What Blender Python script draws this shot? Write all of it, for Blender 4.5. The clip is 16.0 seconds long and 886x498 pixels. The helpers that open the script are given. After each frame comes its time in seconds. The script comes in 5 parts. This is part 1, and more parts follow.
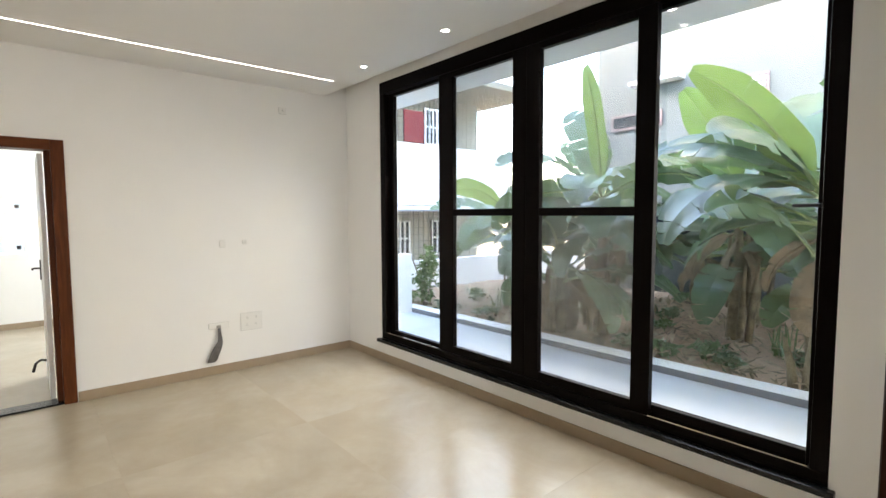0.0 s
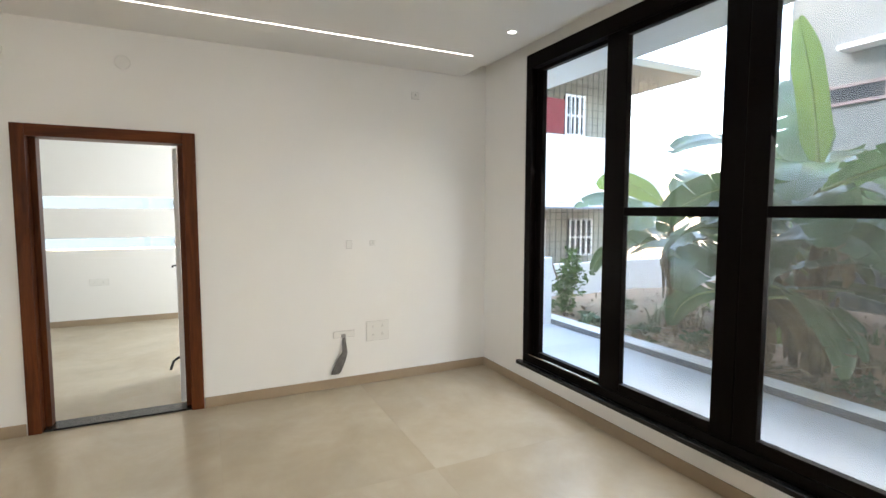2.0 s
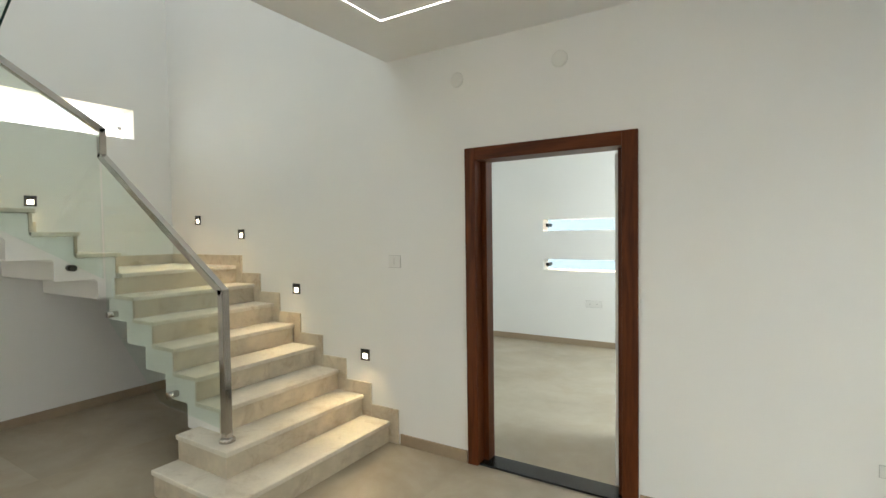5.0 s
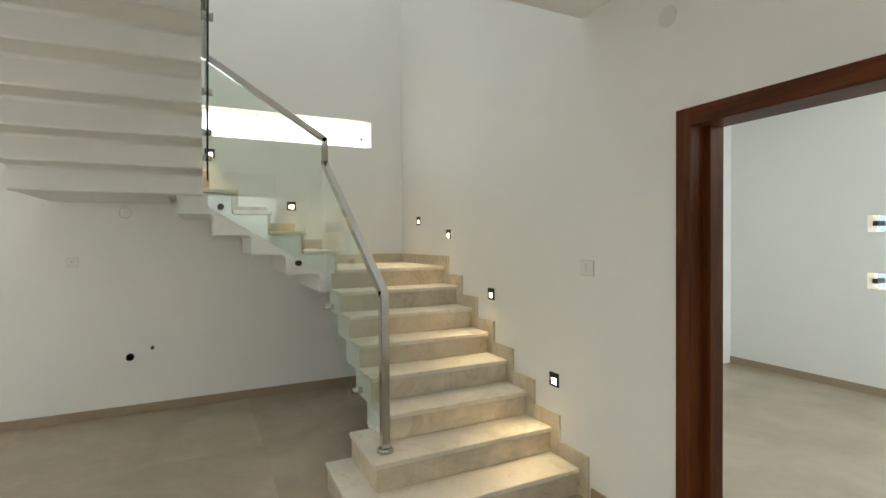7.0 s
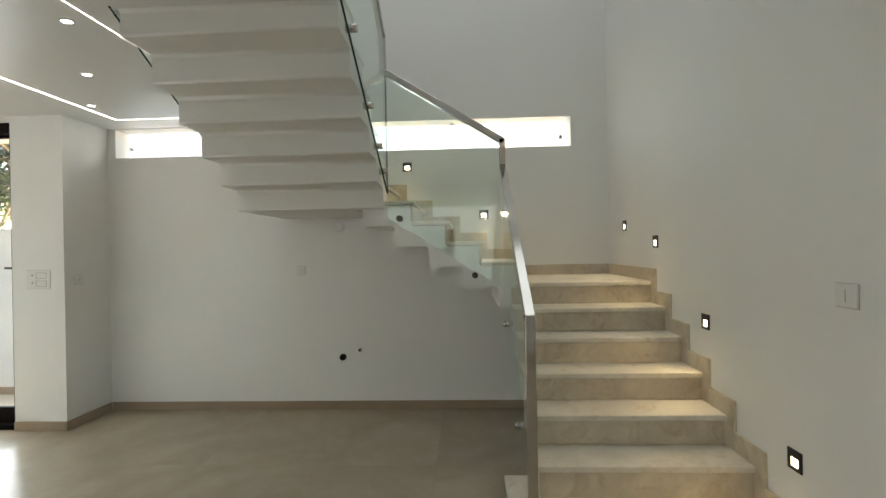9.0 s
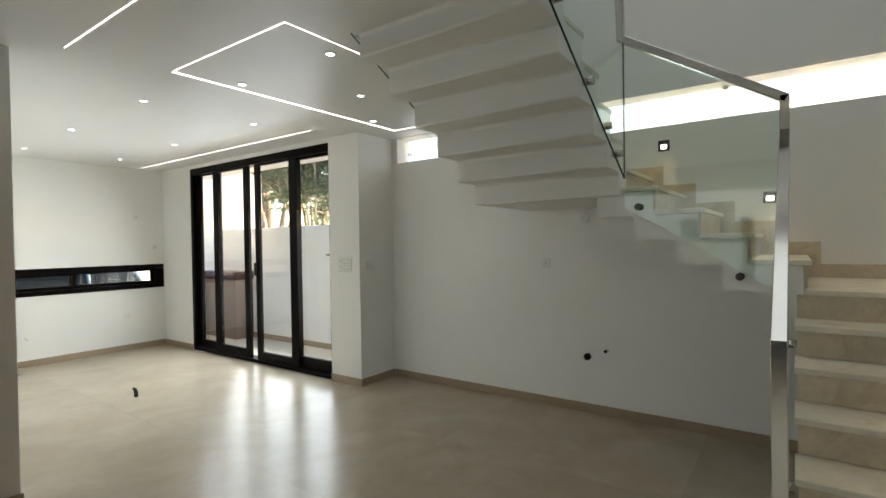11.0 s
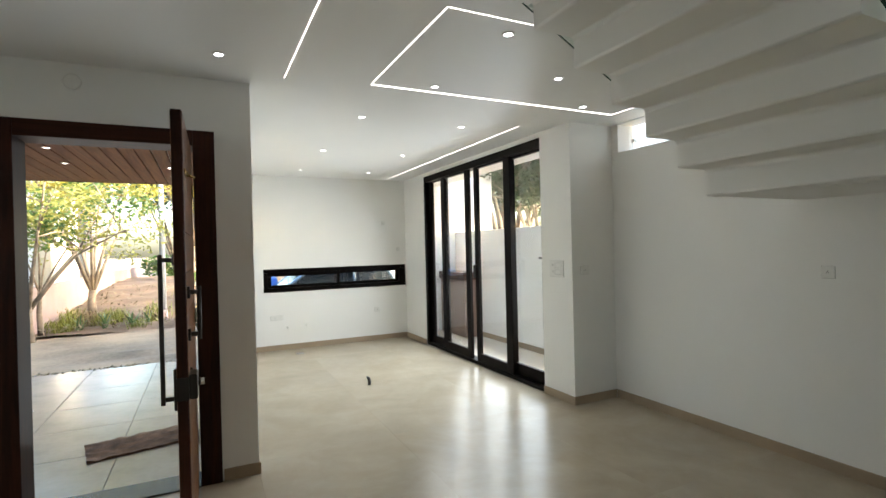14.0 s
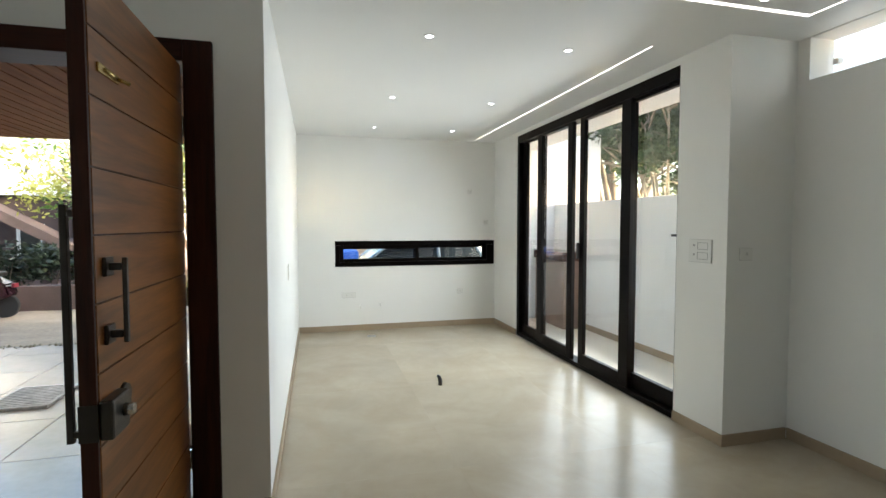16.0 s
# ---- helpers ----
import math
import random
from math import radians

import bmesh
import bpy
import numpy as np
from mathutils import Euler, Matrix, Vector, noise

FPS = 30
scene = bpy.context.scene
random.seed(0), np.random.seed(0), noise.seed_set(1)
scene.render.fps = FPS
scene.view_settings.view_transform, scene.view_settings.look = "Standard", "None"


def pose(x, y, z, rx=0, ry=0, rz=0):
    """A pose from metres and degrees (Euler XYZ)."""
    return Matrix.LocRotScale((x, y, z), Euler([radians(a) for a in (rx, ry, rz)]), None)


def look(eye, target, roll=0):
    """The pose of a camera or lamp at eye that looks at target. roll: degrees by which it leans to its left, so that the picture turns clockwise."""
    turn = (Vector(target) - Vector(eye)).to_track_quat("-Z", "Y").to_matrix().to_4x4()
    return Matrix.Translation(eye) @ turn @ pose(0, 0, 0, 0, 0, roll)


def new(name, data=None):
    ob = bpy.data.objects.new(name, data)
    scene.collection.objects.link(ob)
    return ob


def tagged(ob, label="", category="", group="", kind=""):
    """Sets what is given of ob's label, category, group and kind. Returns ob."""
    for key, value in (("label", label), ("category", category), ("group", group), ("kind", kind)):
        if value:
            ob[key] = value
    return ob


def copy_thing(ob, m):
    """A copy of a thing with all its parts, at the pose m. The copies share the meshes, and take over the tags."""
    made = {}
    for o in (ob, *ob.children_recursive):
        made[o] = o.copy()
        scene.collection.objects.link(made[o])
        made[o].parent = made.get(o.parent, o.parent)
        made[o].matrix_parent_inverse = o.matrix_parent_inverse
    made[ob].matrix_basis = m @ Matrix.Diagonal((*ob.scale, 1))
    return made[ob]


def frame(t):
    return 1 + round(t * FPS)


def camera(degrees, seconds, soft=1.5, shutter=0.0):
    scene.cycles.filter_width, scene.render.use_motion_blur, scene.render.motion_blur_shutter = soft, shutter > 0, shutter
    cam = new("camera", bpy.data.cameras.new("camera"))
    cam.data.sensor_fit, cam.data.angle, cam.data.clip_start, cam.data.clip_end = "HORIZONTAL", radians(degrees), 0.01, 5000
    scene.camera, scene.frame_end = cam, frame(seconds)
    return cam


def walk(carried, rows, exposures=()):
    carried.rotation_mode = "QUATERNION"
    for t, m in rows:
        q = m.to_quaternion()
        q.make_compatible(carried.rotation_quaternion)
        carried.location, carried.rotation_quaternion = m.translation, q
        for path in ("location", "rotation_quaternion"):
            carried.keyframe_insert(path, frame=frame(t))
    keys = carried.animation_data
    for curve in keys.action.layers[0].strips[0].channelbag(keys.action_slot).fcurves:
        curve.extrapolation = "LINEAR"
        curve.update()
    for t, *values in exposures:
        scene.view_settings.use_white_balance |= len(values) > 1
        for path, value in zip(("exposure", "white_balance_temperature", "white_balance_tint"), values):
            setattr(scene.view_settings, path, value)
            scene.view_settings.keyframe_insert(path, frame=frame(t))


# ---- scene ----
cam = camera(84.1, 16.0)
EXPOSURES = [(0, 5.05, 6650, 14), (1.5, 4.92, 6550, 14), (2.5, 4.74, 6500, 13), (3, 4.49, 6550, 12), (3.5, 4.78, 6450, 10), (4, 4.74, 6400, 9), (5, 4.8, 6350, 7), (7.5, 4.56, 6450, 8), (10.5, 3.86, 6300, 7), (11.5, 3.82, 6300, 8), (13.0, 3.8, 6250, 8), (14.5, 3.92, 6150, 7), (16, 3.76, 6050, 6)]
PATH = [
    (0, (-0.037, 0.096, 1.582), (1.261, 1.611, 1.442), -0.2),
    (0.5, (0.008, 0.37, 1.585), (1.274, 1.911, 1.434), -0.4),
    (1, (0.059, 0.532, 1.596), (1.213, 2.158, 1.436), -0.5),
    (1.5, (0.198, 0.693, 1.605), (1.208, 2.413, 1.455), -0.3),
    (2, (0.296, 0.879, 1.598), (1.169, 2.672, 1.446), 0.1),
    (2.5, (0.381, 1.118, 1.587), (1.044, 2.999, 1.435), 0.3),
    (3, (0.49, 1.35, 1.582), (0.89, 3.303, 1.415), 0.4),
    (3.5, (0.653, 1.546, 1.598), (0.728, 3.54, 1.454), 0.1),
    (4, (0.689, 1.786, 1.583), (0.385, 3.76, 1.482), -0.3),
    (4.5, (0.691, 2.029, 1.596), (-0.009, 3.901, 1.525), -0.5),
    (5, (0.797, 2.246, 1.622), (-0.263, 3.941, 1.557), -0.8),
    (5.2, (0.829, 2.331, 1.609), (-0.335, 3.956, 1.554), -0.8),
    (7.5, (0.707, 3.339, 1.586), (-1.188, 3.978, 1.549), -0.6),
    (8, (0.588, 3.503, 1.616), (-1.373, 3.896, 1.589), -0.9),
    (8.2, (0.554, 3.561, 1.614), (-1.423, 3.864, 1.594), -1.1),
    (10.3, (0.148, 4.049, 1.62), (-1.68, 3.237, 1.604), -0.5),
    (10.5, (0.113, 4.063, 1.616), (-1.661, 3.14, 1.596), -0.6),
    (11, (0.044, 4.147, 1.636), (-1.581, 2.981, 1.611), -0.9),
    (11.5, (0.008, 4.222, 1.646), (-1.476, 2.881, 1.618), -1.2),
    (12, (-0.036, 4.242, 1.644), (-1.404, 2.783, 1.616), -1.2),
    (12.5, (-0.145, 4.172, 1.634), (-1.41, 2.623, 1.627), -1.0),
    (13, (-0.227, 4.08, 1.661), (-1.385, 2.449, 1.665), -1.0),
    (13.5, (-0.369, 4.042, 1.658), (-1.372, 2.312, 1.671), -1.0),
    (14, (-0.57, 4.06, 1.665), (-1.443, 2.261, 1.656), -1.4),
    (14.5, (-0.711, 3.775, 1.651), (-1.535, 1.953, 1.632), -1.4),
    (15, (-0.925, 3.491, 1.63), (-1.608, 1.612, 1.585), -1.1),
    (15.5, (-1.064, 3.253, 1.61), (-1.618, 1.333, 1.529), -0.7),
    (16, (-1.155, 2.944, 1.59), (-1.657, 1.01, 1.495), 0.0),
]
walk(cam, [(t, look(eye, target, roll)) for t, eye, target, roll in PATH], EXPOSURES)

# ---- world and light ----
world = bpy.data.worlds.new("sky")
scene.world = world
world.use_nodes = True
wn = world.node_tree
sky = wn.nodes.new("ShaderNodeTexSky")
sky.sky_type = "NISHITA"
sky.sun_disc = False
sky.sun_elevation, sky.sun_rotation = radians(14.9), radians(301.0)
sky.air_density, sky.dust_density, sky.ozone_density = 1.0, 4.0, 0.6
wn.links.new(sky.outputs[0], wn.nodes["Background"].inputs[0])
wn.nodes["Background"].inputs[1].default_value = 0.15


def lamp(name, kind, m, energy, color=(1, 1, 1)):
    data = bpy.data.lights.new(name, kind)
    data.energy, data.color = energy, color
    ob = new(name, data)
    ob.matrix_world = m
    return ob


def area(name, m, w, h, energy, color=(1, 1, 1), spread=180):
    ob = lamp(name, "AREA", m, energy, color)
    ob.data.shape, ob.data.size, ob.data.size_y = "RECTANGLE", w, h
    ob.data.spread = radians(spread)
    return ob


sun = lamp("sun", "SUN", look((-10, 6, 3.1), (0, 0, 0)), 1.8, (1.0, 0.83, 0.60))
sun.data.angle = radians(1.5)
DAY = (0.93, 0.97, 1.0)
area("window_daylight", look((3.3, 2.6, 1.6), (1.1, 2.6, -0.6)), 3.8, 2.4, 2.75, (0.98, 0.97, 0.915), 150)
area("sliding_door_daylight", look((-4.25, -2.0, 1.5), (0, -2.0, -0.3)), 3.1, 2.4, 7.8, DAY, 150)
# Added fill lamps for stairwell and back room; no opening lies behind them.
area("stairwell_fill", look((-3.0, 3.6, 5.9), (-3.0, 3.6, 0)), 2.6, 2.6, 1.75, DAY)
area("bedroom_fill", look((2.2, 7.2, 2.2), (-1.0, 7.4, 0.9)), 1.5, 1.5, 4.5, (0.86, 0.95, 1.0))
area("entrance_daylight", look((0.0, -0.35, 1.4), (0.0, 3.0, 1.0)), 0.9, 2.2, 0.16, DAY)


# ---- materials ----
def material(name, color, rough=0.5, metal=0.0, vary=0.06, scale=3.0, fine=60.0, bump=0.02, color2=None, spec=0.5, coat=0.0):
    m = bpy.data.materials.new(name)
    m.use_nodes = True
    n, l = m.node_tree.nodes, m.node_tree.links
    b = n["Principled BSDF"]
    b.inputs["Metallic"].default_value = metal
    b.inputs["Specular IOR Level"].default_value = spec
    b.inputs["Coat Weight"].default_value = coat
    co = n.new("ShaderNodeTexCoord")
    big = n.new("ShaderNodeTexNoise")
    big.inputs["Scale"].default_value, big.inputs["Detail"].default_value = scale, 6
    small = n.new("ShaderNodeTexNoise")
    small.inputs["Scale"].default_value, small.inputs["Detail"].default_value = fine, 4
    l.new(co.outputs["Object"], big.inputs["Vector"])
    l.new(co.outputs["Object"], small.inputs["Vector"])
    mix = n.new("ShaderNodeMix")
    mix.data_type = "RGBA"
    c2 = color2 or tuple(max(0, c * (1 - 3.0 * vary)) for c in color)
    c1 = color if color2 else tuple(min(1, c * (1 + 0.6 * vary)) for c in color)
    mix.inputs[6].default_value, mix.inputs[7].default_value = (*c1, 1), (*c2, 1)
    ramp = n.new("ShaderNodeMapRange")
    ramp.inputs["From Min"].default_value, ramp.inputs["From Max"].default_value = 0.22, 0.82
    add = n.new("ShaderNodeMath")
    add.operation = "MULTIPLY_ADD"
    add.inputs[1].default_value = 0.3
    l.new(small.outputs["Fac"], add.inputs[0])
    l.new(big.outputs["Fac"], add.inputs[2])
    sub = n.new("ShaderNodeMath")
    sub.operation = "SUBTRACT"
    sub.inputs[1].default_value = 0.15
    l.new(add.outputs[0], sub.inputs[0])
    l.new(sub.outputs[0], ramp.inputs["Value"])
    l.new(ramp.outputs[0], mix.inputs[0])
    l.new(mix.outputs[2], b.inputs["Base Color"])
    rr = n.new("ShaderNodeMapRange")
    rr.inputs["To Min"].default_value, rr.inputs["To Max"].default_value = max(0.02, rough * 0.85), min(1, rough * 1.15)
    l.new(big.outputs["Fac"], rr.inputs["Value"])
    l.new(rr.outputs[0], b.inputs["Roughness"])
    if bump:
        bp = n.new("ShaderNodeBump")
        bp.inputs["Strength"].default_value, bp.inputs["Distance"].default_value = min(1, bump * 8), 0.004
        l.new(small.outputs["Fac"], bp.inputs["Height"])
        l.new(bp.outputs[0], b.inputs["Normal"])
    return m


def wood(name, dark, light, rough=0.4, axis="Z", scale=1.0):
    m = bpy.data.materials.new(name)
    m.use_nodes = True
    n, l = m.node_tree.nodes, m.node_tree.links
    b = n["Principled BSDF"]
    co, mp = n.new("ShaderNodeTexCoord"), n.new("ShaderNodeMapping")
    stretch = {"X": (0.7, 9, 9), "Y": (9, 0.7, 9), "Z": (9, 9, 0.7)}[axis]
    mp.inputs["Scale"].default_value = tuple(scale * v for v in stretch)
    info, shift = n.new("ShaderNodeObjectInfo"), n.new("ShaderNodeVectorMath")
    shift.operation = "MULTIPLY_ADD"
    shift.inputs[1].default_value = (7, 11, 5)
    l.new(info.outputs["Random"], shift.inputs[0])
    l.new(co.outputs["Object"], shift.inputs[2])
    l.new(shift.outputs[0], mp.inputs["Vector"])
    a, c = n.new("ShaderNodeTexNoise"), n.new("ShaderNodeTexNoise")
    a.inputs["Scale"].default_value, a.inputs["Detail"].default_value, a.inputs["Distortion"].default_value = 1.6, 8, 1.4
    c.inputs["Scale"].default_value, c.inputs["Detail"].default_value = 14, 5
    l.new(mp.outputs[0], a.inputs["Vector"])
    l.new(mp.outputs[0], c.inputs["Vector"])
    add = n.new("ShaderNodeMath")
    add.operation = "MULTIPLY_ADD"
    add.inputs[1].default_value = 0.35
    l.new(c.outputs["Fac"], add.inputs[0])
    l.new(a.outputs["Fac"], add.inputs[2])
    r = n.new("ShaderNodeValToRGB")
    r.color_ramp.elements[0].position, r.color_ramp.elements[1].position = 0.42, 0.95
    r.color_ramp.elements[0].color, r.color_ramp.elements[1].color = (*dark, 1), (*light, 1)
    l.new(add.outputs[0], r.inputs[0])
    l.new(r.outputs[0], b.inputs["Base Color"])
    b.inputs["Roughness"].default_value = rough
    b.inputs["Specular IOR Level"].default_value = 0.16
    bp = n.new("ShaderNodeBump")
    bp.inputs["Strength"].default_value, bp.inputs["Distance"].default_value = 0.25, 0.002
    l.new(add.outputs[0], bp.inputs["Height"])
    l.new(bp.outputs[0], b.inputs["Normal"])
    return m


def glass(name, tint=(1, 1, 1), reflect=1.0, clear=0.95):
    m = bpy.data.materials.new(name)
    m.use_nodes = True
    n, l = m.node_tree.nodes, m.node_tree.links
    out = n["Material Output"]
    n.remove(n["Principled BSDF"])
    tr, gl, mx, lw, pw, ma = (n.new("ShaderNode" + k) for k in ("BsdfTransparent", "BsdfGlossy", "MixShader", "LayerWeight", "Math", "Math"))
    tr.inputs[0].default_value = (*(clear * c for c in tint), 1)
    gl.inputs["Roughness"].default_value = 0.01
    gl.inputs[0].default_value = (reflect, reflect, reflect, 1)
    pw.operation, pw.inputs[1].default_value = "POWER", 4.0
    ma.operation, ma.inputs[1].default_value, ma.inputs[2].default_value = "MULTIPLY_ADD", 0.4, 0.035
    l.new(lw.outputs["Facing"], pw.inputs[0])
    l.new(pw.outputs[0], ma.inputs[0])
    l.new(ma.outputs[0], mx.inputs[0])
    l.new(tr.outputs[0], mx.inputs[1])
    l.new(gl.outputs[0], mx.inputs[2])
    l.new(mx.outputs[0], out.inputs[0])
    return m


def glow(name, color, strength, base=0.9):
    m = bpy.data.materials.new(name)
    m.use_nodes = True
    b = m.node_tree.nodes["Principled BSDF"]
    b.inputs["Base Color"].default_value = (base, base, base, 1)
    b.inputs["Emission Color"].default_value = (*color, 1)
    b.inputs["Emission Strength"].default_value = strength
    b.inputs["Specular IOR Level"].default_value = 0.0
    return m


PAINT = material("white_wall_paint", (0.80, 0.79, 0.755), 0.55, vary=0.012, scale=1.2, fine=240, bump=0.012)
CEILPAINT = material("white_ceiling_paint", (0.80, 0.795, 0.775), 0.40, vary=0.01, scale=0.8, fine=200, bump=0.006)
OUTPAINT = material("white_outdoor_paint", (0.89, 0.89, 0.89), 0.7, vary=0.04, scale=1.5, fine=90, bump=0.03)
FLOOR = material("beige_polished_floor", (0.47, 0.405, 0.305), 0.23, vary=0.08, scale=1.1, fine=6, bump=0.0, spec=0.36)
_n, _l = FLOOR.node_tree.nodes, FLOOR.node_tree.links
_co = next(n for n in _n if n.bl_idname == "ShaderNodeTexCoord")
_info, _mad = _n.new("ShaderNodeObjectInfo"), _n.new("ShaderNodeVectorMath")
_mad.operation, _mad.inputs[1].default_value = "MULTIPLY_ADD", (31, 17, 9)
_l.new(_info.outputs["Random"], _mad.inputs[0])
_l.new(_co.outputs["Object"], _mad.inputs[2])
for _k in [k for k in _n if k.bl_idname == "ShaderNodeTexNoise"]:
    _l.new(_mad.outputs[0], _k.inputs["Vector"])
    _k.inputs["Distortion"].default_value = 1.0
SKIRT = material("beige_skirting", (0.345, 0.262, 0.175), 0.42, vary=0.06, scale=2, fine=30)
BLACK = material("dark_brown_powder_coat", (0.004, 0.0025, 0.002), 0.35, spec=0.06, vary=0.05, scale=5, fine=150, bump=0.005)
GRANITE = material("black_granite", (0.010, 0.011, 0.011), 0.25, spec=0.3, vary=0.3, scale=30, fine=220)
MARBLE = material("cream_marble", (0.74, 0.685, 0.575), 0.45, vary=0.10, scale=3.0, fine=45, bump=0.004)
# Risers and stair skirting: darker, browner cream than the treads.
MARBLE_EDGE = material("cream_marble_darker", (0.63, 0.545, 0.41), 0.4, vary=0.10, scale=6, fine=30, bump=0.006)
STEEL = material("brushed_stainless_steel", (0.56, 0.53, 0.49), 0.11, 1.0, vary=0.05, scale=4, fine=200, bump=0.004)
DARKSTEEL = material("dark_bronze_metal", (0.05, 0.045, 0.04), 0.3, 0.9, vary=0.1, scale=8, fine=120)
PLASTIC = material("white_switch_plastic", (0.74, 0.73, 0.69), 0.3, vary=0.01, bump=0)
BLACKPL = material("black_plastic", (0.012, 0.012, 0.013), 0.4, vary=0.05)
SOCKET = material("grey_socket_mark", (0.30, 0.29, 0.27), 0.5, vary=0.05, bump=0)
PLATESHADOW = material("plate_shadow_grey", (0.48, 0.47, 0.44), 0.5, vary=0.03, bump=0)
CABLE = material("grey_cable_sheath", (0.16, 0.15, 0.14), 0.6, vary=0.2, scale=20)
FRAMEWOOD = wood("stained_teak_frame", (0.042, 0.0105, 0.003), (0.145, 0.041, 0.011), 0.42, "Z")
HEADWOOD = wood("stained_teak_head", (0.042, 0.0105, 0.003), (0.145, 0.041, 0.011), 0.42, "X")
DARKWOOD = wood("dark_walnut_frame", (0.014, 0.0036, 0.0015), (0.048, 0.0125, 0.0045), 0.45, "Z")
DARKHEAD = wood("dark_walnut_head", (0.014, 0.0036, 0.0015), (0.048, 0.0125, 0.0045), 0.45, "X")
DOORWOOD = wood("polished_teak_plank", (0.066, 0.0225, 0.005), (0.235, 0.090, 0.020), 0.3, "Y", 0.75)
DOORWOOD.node_tree.nodes["Principled BSDF"].inputs["Specular IOR Level"].default_value = 0.38
next(k for k in DOORWOOD.node_tree.nodes if k.bl_idname == "ShaderNodeBump").inputs["Strength"].default_value = 0.05
SOFFITWOOD = wood("red_brown_soffit_plank", (0.14, 0.05, 0.024), (0.28, 0.115, 0.055), 0.5, "Y")
WINGLASS = glass("window_glass", (0.99, 1.0, 1.0), 1.0, 0.985)
GLASSEDGE = material("dark_green_glass_edge", (0.02, 0.06, 0.05), 0.15, vary=0.1, bump=0)
RAILGLASS = glass("greenish_rail_glass", (0.945, 0.985, 0.965), 1.0, 1.0)
SCREEN = bpy.data.materials.new("grey_insect_mesh")
SCREEN.use_nodes = True
_n, _l = SCREEN.node_tree.nodes, SCREEN.node_tree.links
_t, _d, _m = (_n.new("ShaderNode" + k) for k in ("BsdfTransparent", "BsdfDiffuse", "MixShader"))
_d.inputs[0].default_value, _m.inputs[0].default_value = (0.42, 0.43, 0.42, 1), 0.16
_l.new(_t.outputs[0], _m.inputs[1])
_l.new(_d.outputs[0], _m.inputs[2])
_l.new(_m.outputs[0], _n["Material Output"].inputs[0])
STRIPGLOW = glow("warm_led_strip", (1.0, 0.88, 0.80), 0.29)
SPOTGLOW = glow("white_led_disc", (1.0, 0.97, 0.93), 1.10)
STEPGLOW = glow("warm_step_led", (1.0, 0.80, 0.50), 0.52)
TILE = material("grey_porch_tile", (0.36, 0.325, 0.29), 0.22, spec=0.35, vary=0.08, scale=3, fine=20, bump=0.005)
YARDTILE = material("beige_yard_tile", (0.68, 0.61, 0.50), 0.35, vary=0.06, scale=3, fine=20, bump=0.005)
GROUT = material("dark_grout", (0.16, 0.15, 0.14), 0.8)
SAND = material("sandy_road", (0.36, 0.265, 0.175), 0.95, vary=0.26, scale=0.6, fine=14, bump=0.12)
SOIL = material("garden_soil", (0.42, 0.295, 0.205), 0.95, vary=0.16, scale=0.9, fine=9, bump=0.14)
GREYWALL = material("grey_neighbour_render", (0.19, 0.205, 0.20), 0.85, vary=0.05, scale=1, fine=40, bump=0.03)
BROWNWALL = material("brown_neighbour_render", (0.05, 0.032, 0.03), 0.85, vary=0.08, scale=1, fine=40)
PINKWALL = material("pinkish_compound_render", (0.33, 0.25, 0.245), 0.85, vary=0.08, scale=1, fine=40, bump=0.03)
KERBFACE = material("kerb_face_shade_grey", (0.17, 0.18, 0.20), 0.8, vary=0.06)
KERBGREY = material("grey_kerb_paint", (0.28, 0.30, 0.33), 0.8, vary=0.05)
RED = material("red_painted_shutter", (0.17, 0.006, 0.016), 0.5, vary=0.05)
LEAF = material("banana_leaf", (0.115, 0.185, 0.09), 0.33, vary=0.25, scale=2.5, fine=30, bump=0.03, spec=0.6)
LEAFB = material("yellow_banana_leaf", (0.22, 0.34, 0.10), 0.4, vary=0.2, scale=2.5, fine=30, bump=0.03)
LEAFD = material("dark_banana_leaf", (0.08, 0.14, 0.08), 0.32, vary=0.25, scale=2.5, fine=30, bump=0.03, spec=0.6)
MIDRIB = material("pale_banana_midrib", (0.34, 0.40, 0.17), 0.5, vary=0.1)
DRYLEAF = material("withered_banana_leaf", (0.30, 0.225, 0.135), 0.85, vary=0.25, scale=5, fine=50, bump=0.1)
STALK = material("banana_stalk", (0.27, 0.22, 0.13), 0.8, vary=0.3, scale=6, fine=40, bump=0.1)
FOLI = material("tree_leaves", (0.06, 0.11, 0.03), 0.5, vary=0.3, scale=1.2, fine=12)
DARKLEAF = material("dark_tree_leaves", (0.045, 0.075, 0.03), 0.5, vary=0.35, scale=1.2, fine=12)
FOLIY = material("sunlit_yellow_leaves", (0.25, 0.26, 0.06), 0.5, vary=0.3, scale=1.2, fine=12)
YELLOWLEAF = material("sunlit_yellow_leaves_far", (0.36, 0.31, 0.05), 0.5, vary=0.3, scale=1.2, fine=12)
DARKSHRUB = material("dark_shrub_leaves", (0.024, 0.042, 0.016), 0.55, vary=0.35, scale=2, fine=14)
PLANTER = material("brown_planter_render", (0.105, 0.072, 0.062), 0.85, vary=0.12, scale=1.5, fine=40, bump=0.04)
DRYSOIL = material("dry_brown_earth", (0.23, 0.155, 0.10), 0.95, vary=0.28, scale=0.7, fine=12, bump=0.15)
PALEPAVE = material("pale_grey_verandah_tile", (0.61, 0.63, 0.65), 0.4, vary=0.04, scale=1.0, fine=30)
PALEBARK = material("pale_grey_bark", (0.32, 0.28, 0.22), 0.9, vary=0.2, scale=5, fine=40, bump=0.12)
BARK = material("grey_brown_bark", (0.25, 0.20, 0.15), 0.9, vary=0.25, scale=5, fine=40, bump=0.12)
